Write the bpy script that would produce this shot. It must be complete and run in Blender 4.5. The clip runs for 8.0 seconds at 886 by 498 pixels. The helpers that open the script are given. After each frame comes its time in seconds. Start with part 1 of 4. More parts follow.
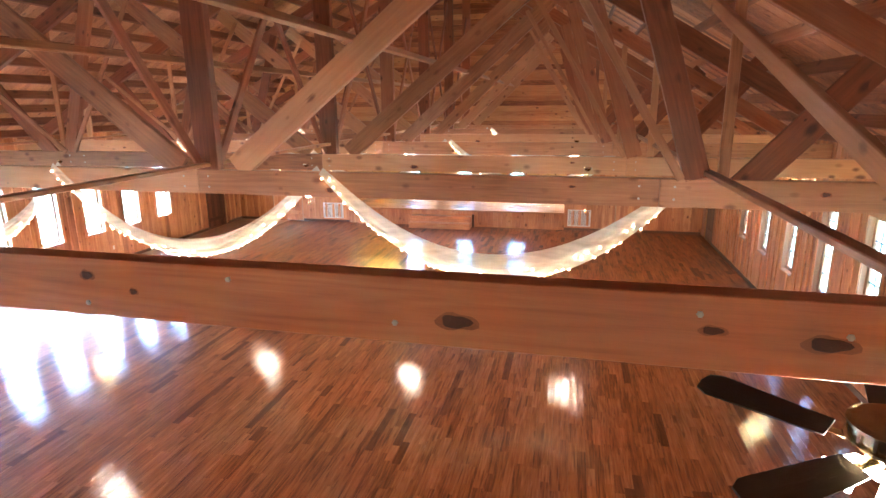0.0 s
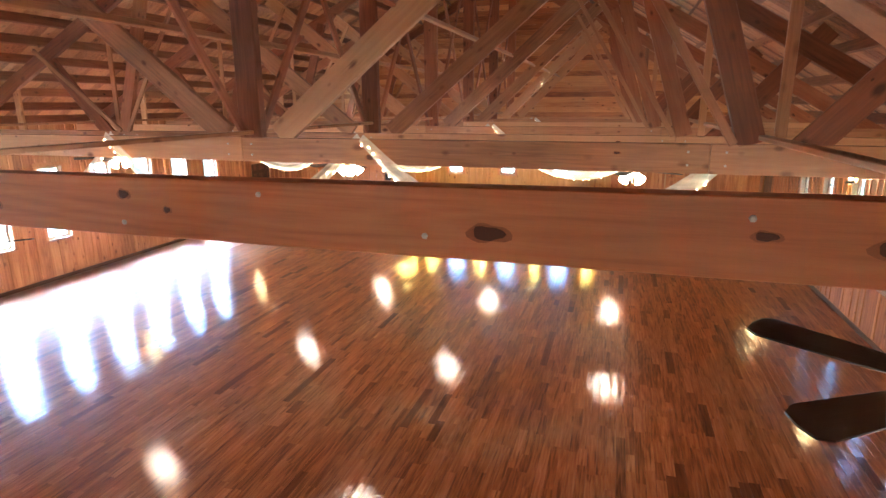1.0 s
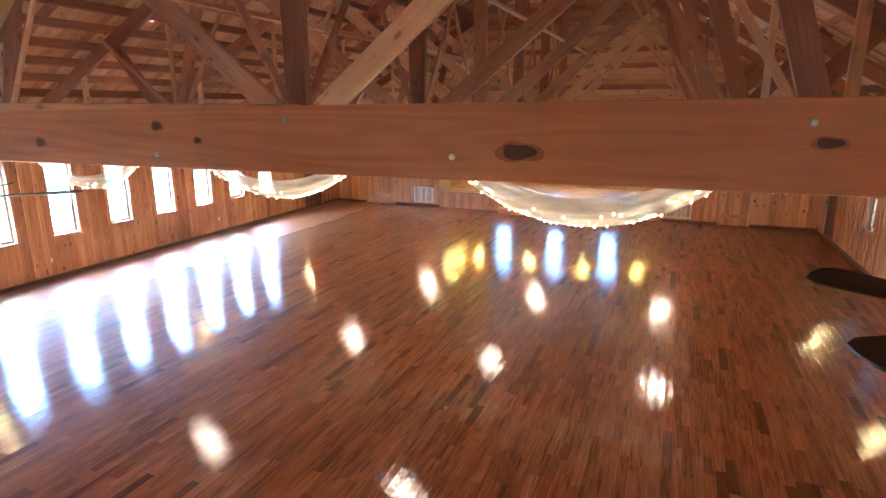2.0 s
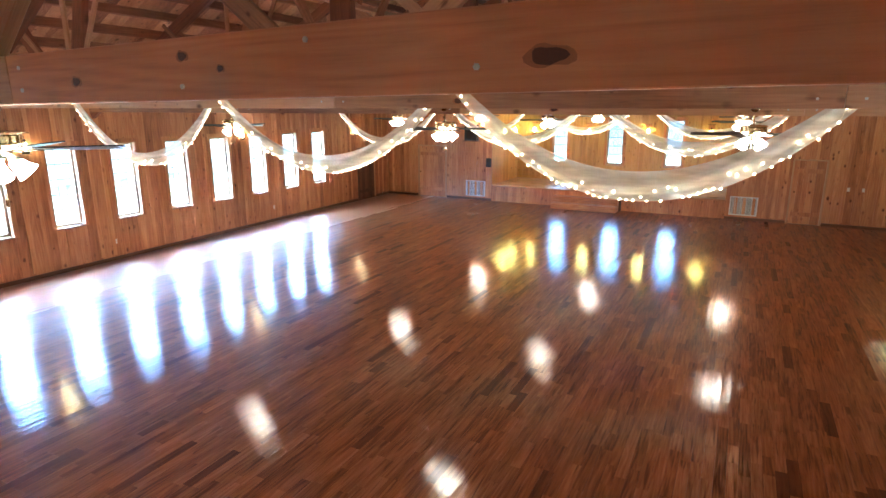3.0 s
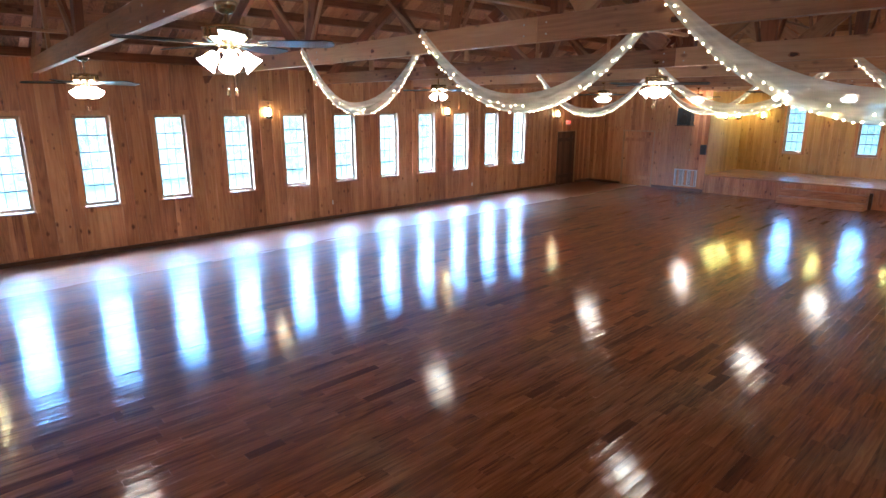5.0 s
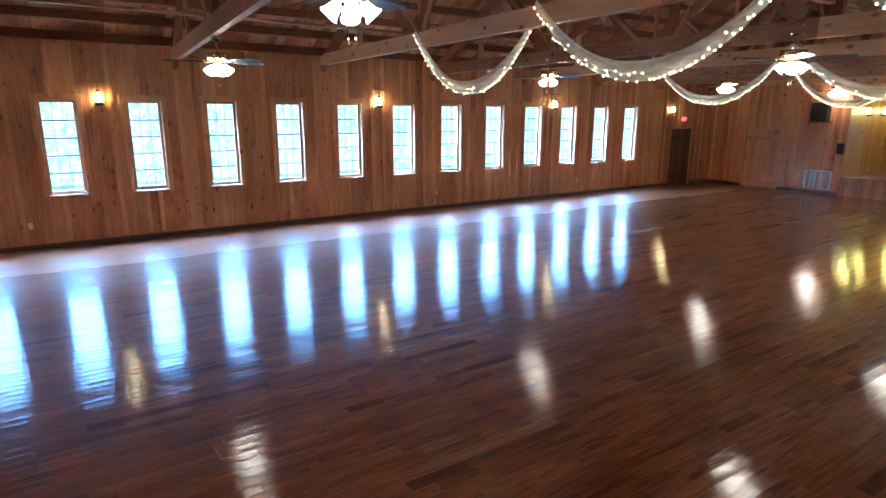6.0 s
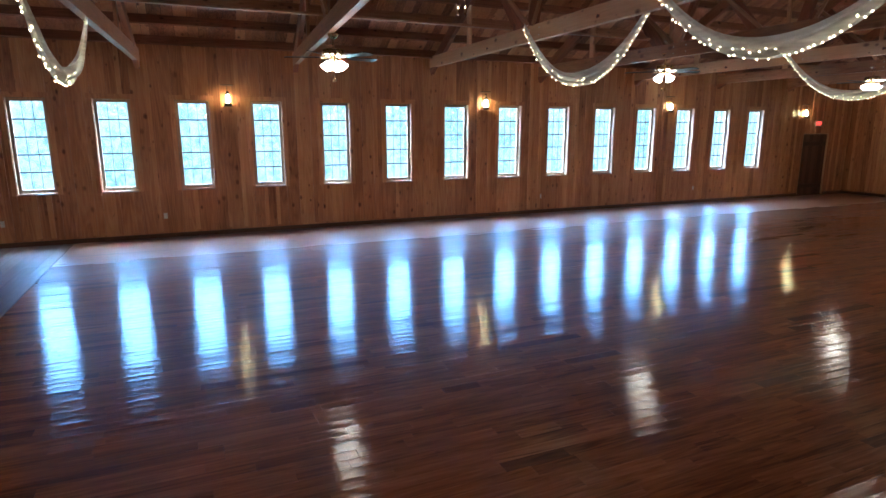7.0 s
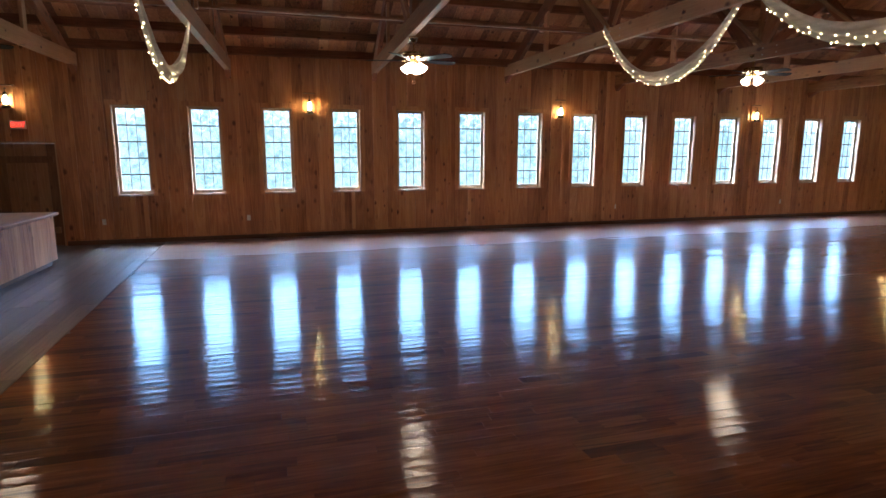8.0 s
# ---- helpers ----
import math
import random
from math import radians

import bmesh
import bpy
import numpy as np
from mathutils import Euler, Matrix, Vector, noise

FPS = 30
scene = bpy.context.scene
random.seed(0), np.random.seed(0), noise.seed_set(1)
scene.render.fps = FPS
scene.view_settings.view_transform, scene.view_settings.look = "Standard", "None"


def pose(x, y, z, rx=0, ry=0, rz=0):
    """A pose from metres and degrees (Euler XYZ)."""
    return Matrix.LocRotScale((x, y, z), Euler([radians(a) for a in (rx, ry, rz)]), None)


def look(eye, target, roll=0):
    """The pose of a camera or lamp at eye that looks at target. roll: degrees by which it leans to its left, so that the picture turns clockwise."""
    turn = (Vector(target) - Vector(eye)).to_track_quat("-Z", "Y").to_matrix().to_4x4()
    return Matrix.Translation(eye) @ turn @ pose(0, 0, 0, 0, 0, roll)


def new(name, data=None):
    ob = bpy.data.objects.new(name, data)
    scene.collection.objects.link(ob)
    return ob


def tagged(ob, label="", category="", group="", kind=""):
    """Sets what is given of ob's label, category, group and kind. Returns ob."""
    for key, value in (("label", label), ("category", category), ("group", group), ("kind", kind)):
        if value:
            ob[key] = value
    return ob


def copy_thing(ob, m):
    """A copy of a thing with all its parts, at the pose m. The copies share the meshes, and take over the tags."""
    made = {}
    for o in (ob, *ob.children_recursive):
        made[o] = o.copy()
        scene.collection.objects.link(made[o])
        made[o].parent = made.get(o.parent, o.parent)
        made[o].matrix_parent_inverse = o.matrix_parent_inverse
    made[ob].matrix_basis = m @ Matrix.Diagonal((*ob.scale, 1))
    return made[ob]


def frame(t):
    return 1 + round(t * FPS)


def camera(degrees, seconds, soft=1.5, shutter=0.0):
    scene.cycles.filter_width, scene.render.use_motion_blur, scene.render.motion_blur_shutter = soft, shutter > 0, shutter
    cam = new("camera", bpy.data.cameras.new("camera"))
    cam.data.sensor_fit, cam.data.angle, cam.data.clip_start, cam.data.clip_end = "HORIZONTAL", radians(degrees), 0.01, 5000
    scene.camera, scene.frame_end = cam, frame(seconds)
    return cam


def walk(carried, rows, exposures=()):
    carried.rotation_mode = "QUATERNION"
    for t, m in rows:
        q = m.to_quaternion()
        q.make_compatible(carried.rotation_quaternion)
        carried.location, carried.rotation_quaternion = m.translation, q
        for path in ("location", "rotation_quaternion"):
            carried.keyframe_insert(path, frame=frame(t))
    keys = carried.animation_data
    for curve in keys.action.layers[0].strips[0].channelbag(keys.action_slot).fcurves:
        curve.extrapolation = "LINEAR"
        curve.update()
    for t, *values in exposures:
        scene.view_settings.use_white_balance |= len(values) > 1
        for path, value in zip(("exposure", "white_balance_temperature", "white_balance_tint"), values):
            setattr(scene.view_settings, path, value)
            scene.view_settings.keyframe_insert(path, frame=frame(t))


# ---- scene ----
cam = camera(74.9, 8.0)
PATH = [
    (0, (0.357, 0.902, 4.446), (-0.061, 2.797, 3.959), -0.5),
    (0.5, (0.374, 0.905, 4.285), (-0.112, 2.784, 3.801), -0.4),
    (1, (0.388, 0.914, 4.132), (-0.17, 2.773, 3.647), -0.3),
    (1.5, (0.408, 0.93, 3.994), (-0.235, 2.761, 3.511), -0.2),
    (3, (0.502, 1.096, 3.586), (-0.381, 2.825, 3.105), -0.1),
    (3.5, (0.494, 1.159, 3.437), (-0.518, 2.816, 2.957), -0.0),
    (4, (0.505, 1.219, 3.271), (-0.65, 2.78, 2.791), 0.1),
    (4.5, (0.511, 1.232, 3.104), (-0.779, 2.683, 2.623), 0.0),
    (6, (0.425, 1.173, 2.524), (-1.199, 2.246, 2.066), 0.2),
    (6.5, (0.423, 1.226, 2.365), (-1.296, 2.148, 1.924), 0.1),
    (7, (0.38, 1.193, 2.207), (-1.419, 1.964, 1.797), -0.0),
    (7.5, (0.37, 1.149, 2.066), (-1.483, 1.801, 1.689), 0.0),
    (8, (0.369, 1.065, 1.925), (-1.519, 1.628, 1.581), 0.1),
]
walk(cam, [(t, look(eye, target, roll)) for t, eye, target, roll in PATH],
     [(0, 4.47, 6000, 15), (1, 4.22, 5950, 14), (2, 4.0, 5800, 11), (3.5, 3.57, 5350, 9), (4.5, 3.22, 5150, 8), (6.5, 2.47, 5150, 7), (7.5, 2.03, 5300, 9), (8, 1.92, 6100, 14)])

OUTSIDE = 4.6
SKY, GLOBE, SCONCE, FAIRY = 0.30, 9.2, 20.0, 3.2

# large dimensions of the hall, in metres
WX, EX = -12.6, 4.85            # window walls
NY, SY = 21.75, -6.0            # stage end, bar end
EAVE, RIDGE = 3.72, -3.4
DECK = 0.16                     # underside of the roof boards over the roof line
CHORD = 3.56                    # underside of the tie beams
TRUSS_Y = [-2.9, -0.25, 2.78, 6.22, 9.4, 12.45, 15.5, 18.5, 21.45]
WIN_Y = [-1.82, -0.44, 0.98, 2.42, 3.88, 5.34, 6.81, 8.29, 9.74, 11.22, 12.64, 14.08, 15.52, 16.95]
WIN_W, WIN_B, WIN_T = 0.58, 1.01, 2.72
STAGE_W, STAGE_E, STAGE_N, STAGE_Z = -7.95, 0.22, 24.6, 0.62

# ---- daylight ----
world = bpy.data.worlds.new("overcast_sky")
scene.world = world
world.use_nodes = True
wn = world.node_tree
sky = wn.nodes.new("ShaderNodeTexSky")
sky.sky_type = 'NISHITA'
sky.sun_disc = False
sky.sun_elevation, sky.sun_rotation = radians(38), radians(120)
sky.dust_density = 2.0
wn.nodes["Background"].inputs["Strength"].default_value = SKY
wn.links.new(sky.outputs[0], wn.nodes["Background"].inputs["Color"])
sun = new("sun", bpy.data.lights.new("sun", 'SUN'))
sun.data.energy, sun.data.angle, sun.data.color = 1.0, radians(12), (1, 0.95, 0.88)
sun.matrix_world = look((20, -12, 20), (0, 0, 0))


# ---- materials ----
def mat_new(name):
    m = bpy.data.materials.new(name)
    m.use_nodes = True
    return m, m.node_tree, m.node_tree.nodes["Principled BSDF"]


def ramp(nt, fac, stops):
    r = nt.nodes.new("ShaderNodeValToRGB")
    el = r.color_ramp.elements
    while len(el) < len(stops):
        el.new(0.5)
    for e, (p, c) in zip(el, stops):
        e.position, e.color = p, (*c, 1)
    nt.links.new(fac, r.inputs[0])
    return r.outputs[0]


def mixc(nt, fac, a, b, mode='MIX'):
    n = nt.nodes.new("ShaderNodeMix")
    n.data_type, n.blend_type = 'RGBA', mode
    for sock, v in ((n.inputs[0], fac), (n.inputs[6], a), (n.inputs[7], b)):
        if isinstance(v, (int, float)):
            sock.default_value = v
        elif isinstance(v, tuple):
            sock.default_value = (*v, 1)
        else:
            nt.links.new(v, sock)
    return n.outputs[2]


def math_node(nt, op, a, b=0.0, clamp=False):
    n = nt.nodes.new("ShaderNodeMath")
    n.operation, n.use_clamp = op, clamp
    for sock, v in zip(n.inputs, (a, b)):
        if isinstance(v, (int, float)):
            sock.default_value = v
        else:
            nt.links.new(v, sock)
    return n.outputs[0]


def wood(name, dark, mid, light, axis, rough=0.5, by='object', knots=0.5, bump=0.25, coat=0.0, wave=0.0, spread=0.5, pitch=0.0, rings=0.045):
    """Sawn wood with grain along one axis, tone varied from piece to piece, knots and a fine relief."""
    m, nt, bsdf = mat_new(name)
    co = nt.nodes.new("ShaderNodeTexCoord").outputs["Object"]
    if by == 'object':
        rnd = nt.nodes.new("ShaderNodeObjectInfo").outputs["Random"]
    else:
        rnd = nt.nodes.new("ShaderNodeNewGeometry").outputs["Random Per Island"]
    shift = nt.nodes.new("ShaderNodeVectorMath")
    shift.operation = 'MULTIPLY_ADD'
    comb = nt.nodes.new("ShaderNodeCombineXYZ")
    for s in comb.inputs:
        nt.links.new(rnd, s)
    nt.links.new(comb.outputs[0], shift.inputs[0])
    shift.inputs[1].default_value = (37.0, 53.0, 71.0)
    nt.links.new(co, shift.inputs[2])
    base = shift.outputs[0]

    def mapped(along, across):
        mp = nt.nodes.new("ShaderNodeMapping")
        mp.inputs["Scale"].default_value = [along if i == axis else across for i in range(3)]
        nt.links.new(base, mp.inputs[0])
        return mp.outputs[0]

    def noise_tex(vec, scale, detail=3.0, dist=0.0):
        n = nt.nodes.new("ShaderNodeTexNoise")
        n.inputs["Scale"].default_value = scale
        n.inputs["Detail"].default_value = detail
        n.inputs["Distortion"].default_value = dist
        nt.links.new(vec, n.inputs["Vector"])
        return n.outputs["Fac"]

    grain = noise_tex(mapped(0.8, 14.0), 2.2, 4.0, 0.8)
    fine = noise_tex(mapped(3.0, 90.0), 2.0, 2.0)
    blot = noise_tex(mapped(0.5, 1.6), 1.5, 3.0)
    tone = math_node(nt, 'ADD', math_node(nt, 'MULTIPLY', grain, 0.62 if wave else 0.36), math_node(nt, 'MULTIPLY', fine, 0.2 if wave else 0.13))
    tone = math_node(nt, 'ADD', tone, math_node(nt, 'MULTIPLY', math_node(nt, 'SUBTRACT', rnd, 0.5), spread))
    tone = math_node(nt, 'ADD', tone, math_node(nt, 'MULTIPLY', math_node(nt, 'SUBTRACT', blot, 0.48 if wave else 0.12), 0.45))
    # growth rings, sliced into long flame shapes
    ring = math_node(nt, 'SINE', math_node(nt, 'MULTIPLY', noise_tex(mapped(0.22, 2.6), 1.6, 1.0, 0.3), 75.0))
    tone = math_node(nt, 'ADD', tone, math_node(nt, 'MULTIPLY', ring, 0.035 if wave else rings))
    col = ramp(nt, tone, [(0.12, dark), (0.42, mid), (0.75, light)])
    if wave:
        # a few strips of dark heartwood, and short dark flecks
        odd = ramp(nt, rnd, [(0.035, (0.6, 0.6, 0.6)), (0.07, (0, 0, 0))])
        col = mixc(nt, odd, col, dark)
        fleck = ramp(nt, noise_tex(mapped(1.3, 22.0), 1.0, 2.0, 0.4), [(0.60, (0, 0, 0)), (0.70, (0.6, 0.6, 0.6))])
        col = mixc(nt, fleck, col, dark)
    if knots:
        v = nt.nodes.new("ShaderNodeTexVoronoi")
        v.inputs["Scale"].default_value = 6.4
        v.inputs["Randomness"].default_value = 1.0
        nt.links.new(mapped(0.62, 1.0), v.inputs["Vector"])
        # knots of many sizes, from pin knots to thumb-wide ones
        size = nt.nodes.new("ShaderNodeSeparateColor")
        nt.links.new(v.outputs["Color"], size.inputs[0])
        d = math_node(nt, 'DIVIDE', v.outputs["Distance"], math_node(nt, 'ADD', math_node(nt, 'MULTIPLY', size.outputs[0], 1.35), 0.30))
        d = math_node(nt, 'ADD', d, math_node(nt, 'MULTIPLY', math_node(nt, 'SUBTRACT', grain, 0.5), 0.08))
        k = ramp(nt, d, [(0.08, (1, 1, 1)), (0.20, (0, 0, 0))])
        keep = noise_tex(mapped(1.0, 1.0), 1.3, 1.0)
        k = math_node(nt, 'MULTIPLY', k, math_node(nt, 'GREATER_THAN', keep, 1.0 - knots))
        # some are black and loose, more are red and tight
        k = math_node(nt, 'MULTIPLY', k, math_node(nt, 'ADD', math_node(nt, 'MULTIPLY', size.outputs[1], 0.7), 0.3))
        big = nt.nodes.new("ShaderNodeTexVoronoi")
        big.inputs["Scale"].default_value = 2.1
        nt.links.new(mapped(0.5, 1.0), big.inputs["Vector"])
        ragged = math_node(nt, 'ADD', big.outputs["Distance"], math_node(nt, 'MULTIPLY', math_node(nt, 'SUBTRACT', grain, 0.5), 0.12))
        k = math_node(nt, 'MAXIMUM', k, math_node(nt, 'MULTIPLY', ramp(nt, ragged, [(0.025, (1, 1, 1)), (0.07, (0, 0, 0))]), 0.0 if wave else 0.8))
        col = mixc(nt, k, col, (dark[0] * 0.55, dark[1] * 0.40, dark[2] * 0.38))
    nt.links.new(col, bsdf.inputs["Base Color"])
    rr = math_node(nt, 'ADD', math_node(nt, 'MULTIPLY', blot, 0.18), rough - 0.09)
    nt.links.new(rr, bsdf.inputs["Roughness"])
    bsdf.inputs["Coat Weight"].default_value = coat
    bsdf.inputs["Coat IOR"].default_value = 1.36
    bsdf.inputs["Specular IOR Level"].default_value = 0.028 if coat > 0.6 else 0.5
    bsdf.inputs["Coat Roughness"].default_value = 0.085
    bp = nt.nodes.new("ShaderNodeBump")
    bp.inputs["Strength"].default_value = bump
    bp.inputs["Distance"].default_value = 0.004
    nt.links.new(math_node(nt, 'ADD', grain, fine), bp.inputs["Height"])
    nrm = bp.outputs[0]
    if wave:
        # the fine ripple that sanding leaves along the strips, under the varnish
        b2 = nt.nodes.new("ShaderNodeBump")
        b2.inputs["Strength"].default_value = 1.0
        b2.inputs["Distance"].default_value = wave
        mp = nt.nodes.new("ShaderNodeMapping")
        mp.inputs["Scale"].default_value = [18.0 if i == axis else 7.0 for i in range(3)]
        nt.links.new(co, mp.inputs[0])
        nt.links.new(noise_tex(mp.outputs[0], 1.0, 1.0), b2.inputs["Height"])
        nt.links.new(nrm, b2.inputs["Normal"])
        nrm = b2.outputs[0]
        if pitch:
            # each strip is cupped: its edges stand a little higher than its middle
            sep = nt.nodes.new("ShaderNodeSeparateXYZ")
            nt.links.new(co, sep.inputs[0])
            # the varnish gets rougher towards the window wall, to spread a daylight haze there
            wall_rough = nt.nodes.new("ShaderNodeMapRange")
            wall_rough.interpolation_type = 'SMOOTHSTEP'
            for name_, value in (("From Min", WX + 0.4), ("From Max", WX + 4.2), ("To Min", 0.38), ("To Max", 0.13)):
                wall_rough.inputs[name_].default_value = value
            nt.links.new(math_node(nt, 'ADD', sep.outputs[0], math_node(nt, 'MULTIPLY', math_node(nt, 'SUBTRACT', blot, 0.5), 0.8)), wall_rough.inputs["Value"])
            # the same strip gets more base gloss, adding to that pale window-light sheen
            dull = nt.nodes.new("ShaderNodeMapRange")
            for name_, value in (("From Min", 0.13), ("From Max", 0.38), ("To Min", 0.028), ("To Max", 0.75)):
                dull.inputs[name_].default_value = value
            nt.links.new(wall_rough.outputs[0], dull.inputs["Value"])
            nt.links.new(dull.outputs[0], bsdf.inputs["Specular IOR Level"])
            u = math_node(nt, 'FRACT', math_node(nt, 'DIVIDE', math_node(nt, 'SUBTRACT', sep.outputs[0], WX + 0.002), pitch))
            u = math_node(nt, 'POWER', math_node(nt, 'ABSOLUTE', math_node(nt, 'SUBTRACT', math_node(nt, 'MULTIPLY', u, 2.0), 1.0)), 2.0)
            u = math_node(nt, 'MULTIPLY', u, math_node(nt, 'ADD', math_node(nt, 'MULTIPLY', rnd, 0.6), 0.4))
            b3 = nt.nodes.new("ShaderNodeBump")
            b3.inputs["Strength"].default_value = 1.0
            b3.inputs["Distance"].default_value = 0.0009
            nt.links.new(u, b3.inputs["Height"])
            nt.links.new(nrm, b3.inputs["Normal"])
            nrm = b3.outputs[0]
        if not pitch:
            nt.links.new(nrm, bsdf.inputs["Coat Normal"])
        else:
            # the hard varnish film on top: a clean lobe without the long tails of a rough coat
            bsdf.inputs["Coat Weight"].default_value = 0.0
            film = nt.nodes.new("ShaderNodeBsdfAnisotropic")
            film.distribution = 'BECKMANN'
            nt.links.new(wall_rough.outputs[0], film.inputs["Roughness"])
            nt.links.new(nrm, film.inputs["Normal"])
            fres = nt.nodes.new("ShaderNodeFresnel")
            fres.inputs["IOR"].default_value = 1.40
            nt.links.new(nrm, fres.inputs["Normal"])
            both = nt.nodes.new("ShaderNodeMixShader")
            nt.links.new(math_node(nt, 'MULTIPLY', fres.outputs[0], coat), both.inputs[0])
            nt.links.new(bsdf.outputs[0], both.inputs[1])
            nt.links.new(film.outputs[0], both.inputs[2])
            nt.links.new(both.outputs[0], next(n for n in nt.nodes if n.type == 'OUTPUT_MATERIAL').inputs["Surface"])
    nt.links.new(nrm, bsdf.inputs["Normal"])
    return m


def plain(name, colour, rough=0.5, metal=0.0, vary=0.12, scale=8.0, bump=0.05):
    m, nt, bsdf = mat_new(name)
    n = nt.nodes.new("ShaderNodeTexNoise")
    n.inputs["Scale"].default_value = scale
    n.inputs["Detail"].default_value = 4.0
    nt.links.new(nt.nodes.new("ShaderNodeTexCoord").outputs["Object"], n.inputs["Vector"])
    lo, hi = tuple(c * (1 - vary) for c in colour), tuple(min(1, c * (1 + vary)) for c in colour)
    nt.links.new(ramp(nt, n.outputs["Fac"], [(0.3, lo), (0.7, hi)]), bsdf.inputs["Base Color"])
    bsdf.inputs["Roughness"].default_value, bsdf.inputs["Metallic"].default_value = rough, metal
    bp = nt.nodes.new("ShaderNodeBump")
    bp.inputs["Strength"].default_value, bp.inputs["Distance"].default_value = bump, 0.003
    nt.links.new(n.outputs["Fac"], bp.inputs["Height"])
    nt.links.new(bp.outputs[0], bsdf.inputs["Normal"])
    return m


def glowing(name, colour, strength, base=(0.9, 0.88, 0.8)):
    m, nt, bsdf = mat_new(name)
    bsdf.inputs["Base Color"].default_value = (*base, 1)
    bsdf.inputs["Roughness"].default_value = 0.3
    bsdf.inputs["Emission Color"].default_value = (*colour, 1)
    bsdf.inputs["Emission Strength"].default_value = strength
    return m


def clear_glass(name):
    m, nt, bsdf = mat_new(name)
    out = nt.nodes["Material Output"]
    tr, gl, mx = nt.nodes.new("ShaderNodeBsdfTransparent"), nt.nodes.new("ShaderNodeBsdfGlossy"), nt.nodes.new("ShaderNodeMixShader")
    lw = nt.nodes.new("ShaderNodeLayerWeight")
    lw.inputs[0].default_value = 0.5
    fr = math_node(nt, 'ADD', math_node(nt, 'MULTIPLY', math_node(nt, 'POWER', lw.outputs["Facing"], 5.0), 0.96), 0.04)
    tr.inputs[0].default_value = (0.96, 0.98, 0.98, 1)
    gl.inputs["Roughness"].default_value = 0.02
    nt.links.new(fr, mx.inputs[0])
    nt.links.new(tr.outputs[0], mx.inputs[1])
    nt.links.new(gl.outputs[0], mx.inputs[2])
    nt.links.new(mx.outputs[0], out.inputs[0])
    return m


def sheer(name):
    """White bridal tulle: mostly open net, the rest scatters light through."""
    m, nt, bsdf = mat_new(name)
    out = nt.nodes["Material Output"]
    tr, di, tl = nt.nodes.new("ShaderNodeBsdfTransparent"), nt.nodes.new("ShaderNodeBsdfDiffuse"), nt.nodes.new("ShaderNodeBsdfTranslucent")
    a, b = nt.nodes.new("ShaderNodeMixShader"), nt.nodes.new("ShaderNodeMixShader")
    for s in (di, tl):
        s.inputs["Color"].default_value = (0.92, 0.88, 0.84, 1)
    n = nt.nodes.new("ShaderNodeTexNoise")
    n.inputs["Scale"].default_value = 3.0
    mp = nt.nodes.new("ShaderNodeMapping")
    mp.inputs["Scale"].default_value = (1, 1, 8)
    nt.links.new(nt.nodes.new("ShaderNodeTexCoord").outputs["Object"], mp.inputs[0])
    nt.links.new(mp.outputs[0], n.inputs["Vector"])
    a.inputs[0].default_value = 0.5
    nt.links.new(di.outputs[0], a.inputs[1])
    nt.links.new(tl.outputs[0], a.inputs[2])
    fac = math_node(nt, 'ADD', math_node(nt, 'MULTIPLY', n.outputs["Fac"], 0.7), 0.37)
    nt.links.new(fac, b.inputs[0])
    nt.links.new(tr.outputs[0], b.inputs[1])
    nt.links.new(a.outputs[0], b.inputs[2])
    nt.links.new(b.outputs[0], out.inputs[0])
    return m


PINE = ((0.20, 0.060, 0.024), (0.50, 0.197, 0.082), (0.71, 0.365, 0.168))
BEAM = ((0.21, 0.080, 0.040), (0.46, 0.208, 0.103), (0.63, 0.345, 0.19))
REDBEAM = ((0.28, 0.074, 0.027), (0.55, 0.188, 0.073), (0.68, 0.29, 0.125))
M_WALL = wood("pine_wall_boards", *PINE, axis=2, rough=0.45, knots=0.58, spread=0.26)
# relief shading is put into the colour: battens lighter than the wall boards
M_BATTEN = wood("lightened_pine_battens", (0.27, 0.092, 0.037), (0.56, 0.232, 0.098), (0.73, 0.385, 0.18), axis=2, rough=0.45, knots=0.54, spread=0.20)
# the yellow of the stage lamps is put into these board colours
M_STAGE_LIT = wood("lamp_yellow_pine_boards", (0.30, 0.135, 0.045), (0.56, 0.300, 0.105), (0.72, 0.45, 0.19), axis=2, rough=0.42, knots=0.56, spread=0.16, rings=0.03)
M_GABLE = wood("pine_gable_boards", *PINE, axis=0, rough=0.5, knots=0.5)
M_BEAM = wood("sawn_pine_timber", *BEAM, axis=0, rough=0.5, knots=0.7, spread=0.42, rings=0.02)
M_NEAR = wood("red_pine_beam", *REDBEAM, axis=0, rough=0.45, knots=0.36, spread=0.2, rings=0.05)
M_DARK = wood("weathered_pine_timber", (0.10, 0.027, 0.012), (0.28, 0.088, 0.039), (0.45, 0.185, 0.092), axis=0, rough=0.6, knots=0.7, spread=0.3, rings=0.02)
# deck paler, purlins darker: the shade on the purlin faces is in the colours
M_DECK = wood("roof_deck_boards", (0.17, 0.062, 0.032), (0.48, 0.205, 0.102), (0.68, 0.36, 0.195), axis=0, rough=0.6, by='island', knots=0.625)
M_PURLIN_SHADED = wood("shaded_purlin_pine", (0.10, 0.032, 0.017), (0.26, 0.095, 0.048), (0.42, 0.185, 0.10), axis=1, rough=0.6, knots=0.62)
M_PURLIN_PALE = wood("pale_pine_brace", *BEAM, axis=0, rough=0.55, knots=0.3, spread=0.3)
FLOORC = ((0.052, 0.0105, 0.0032), (0.232, 0.0650, 0.0190), (0.380, 0.142, 0.048))
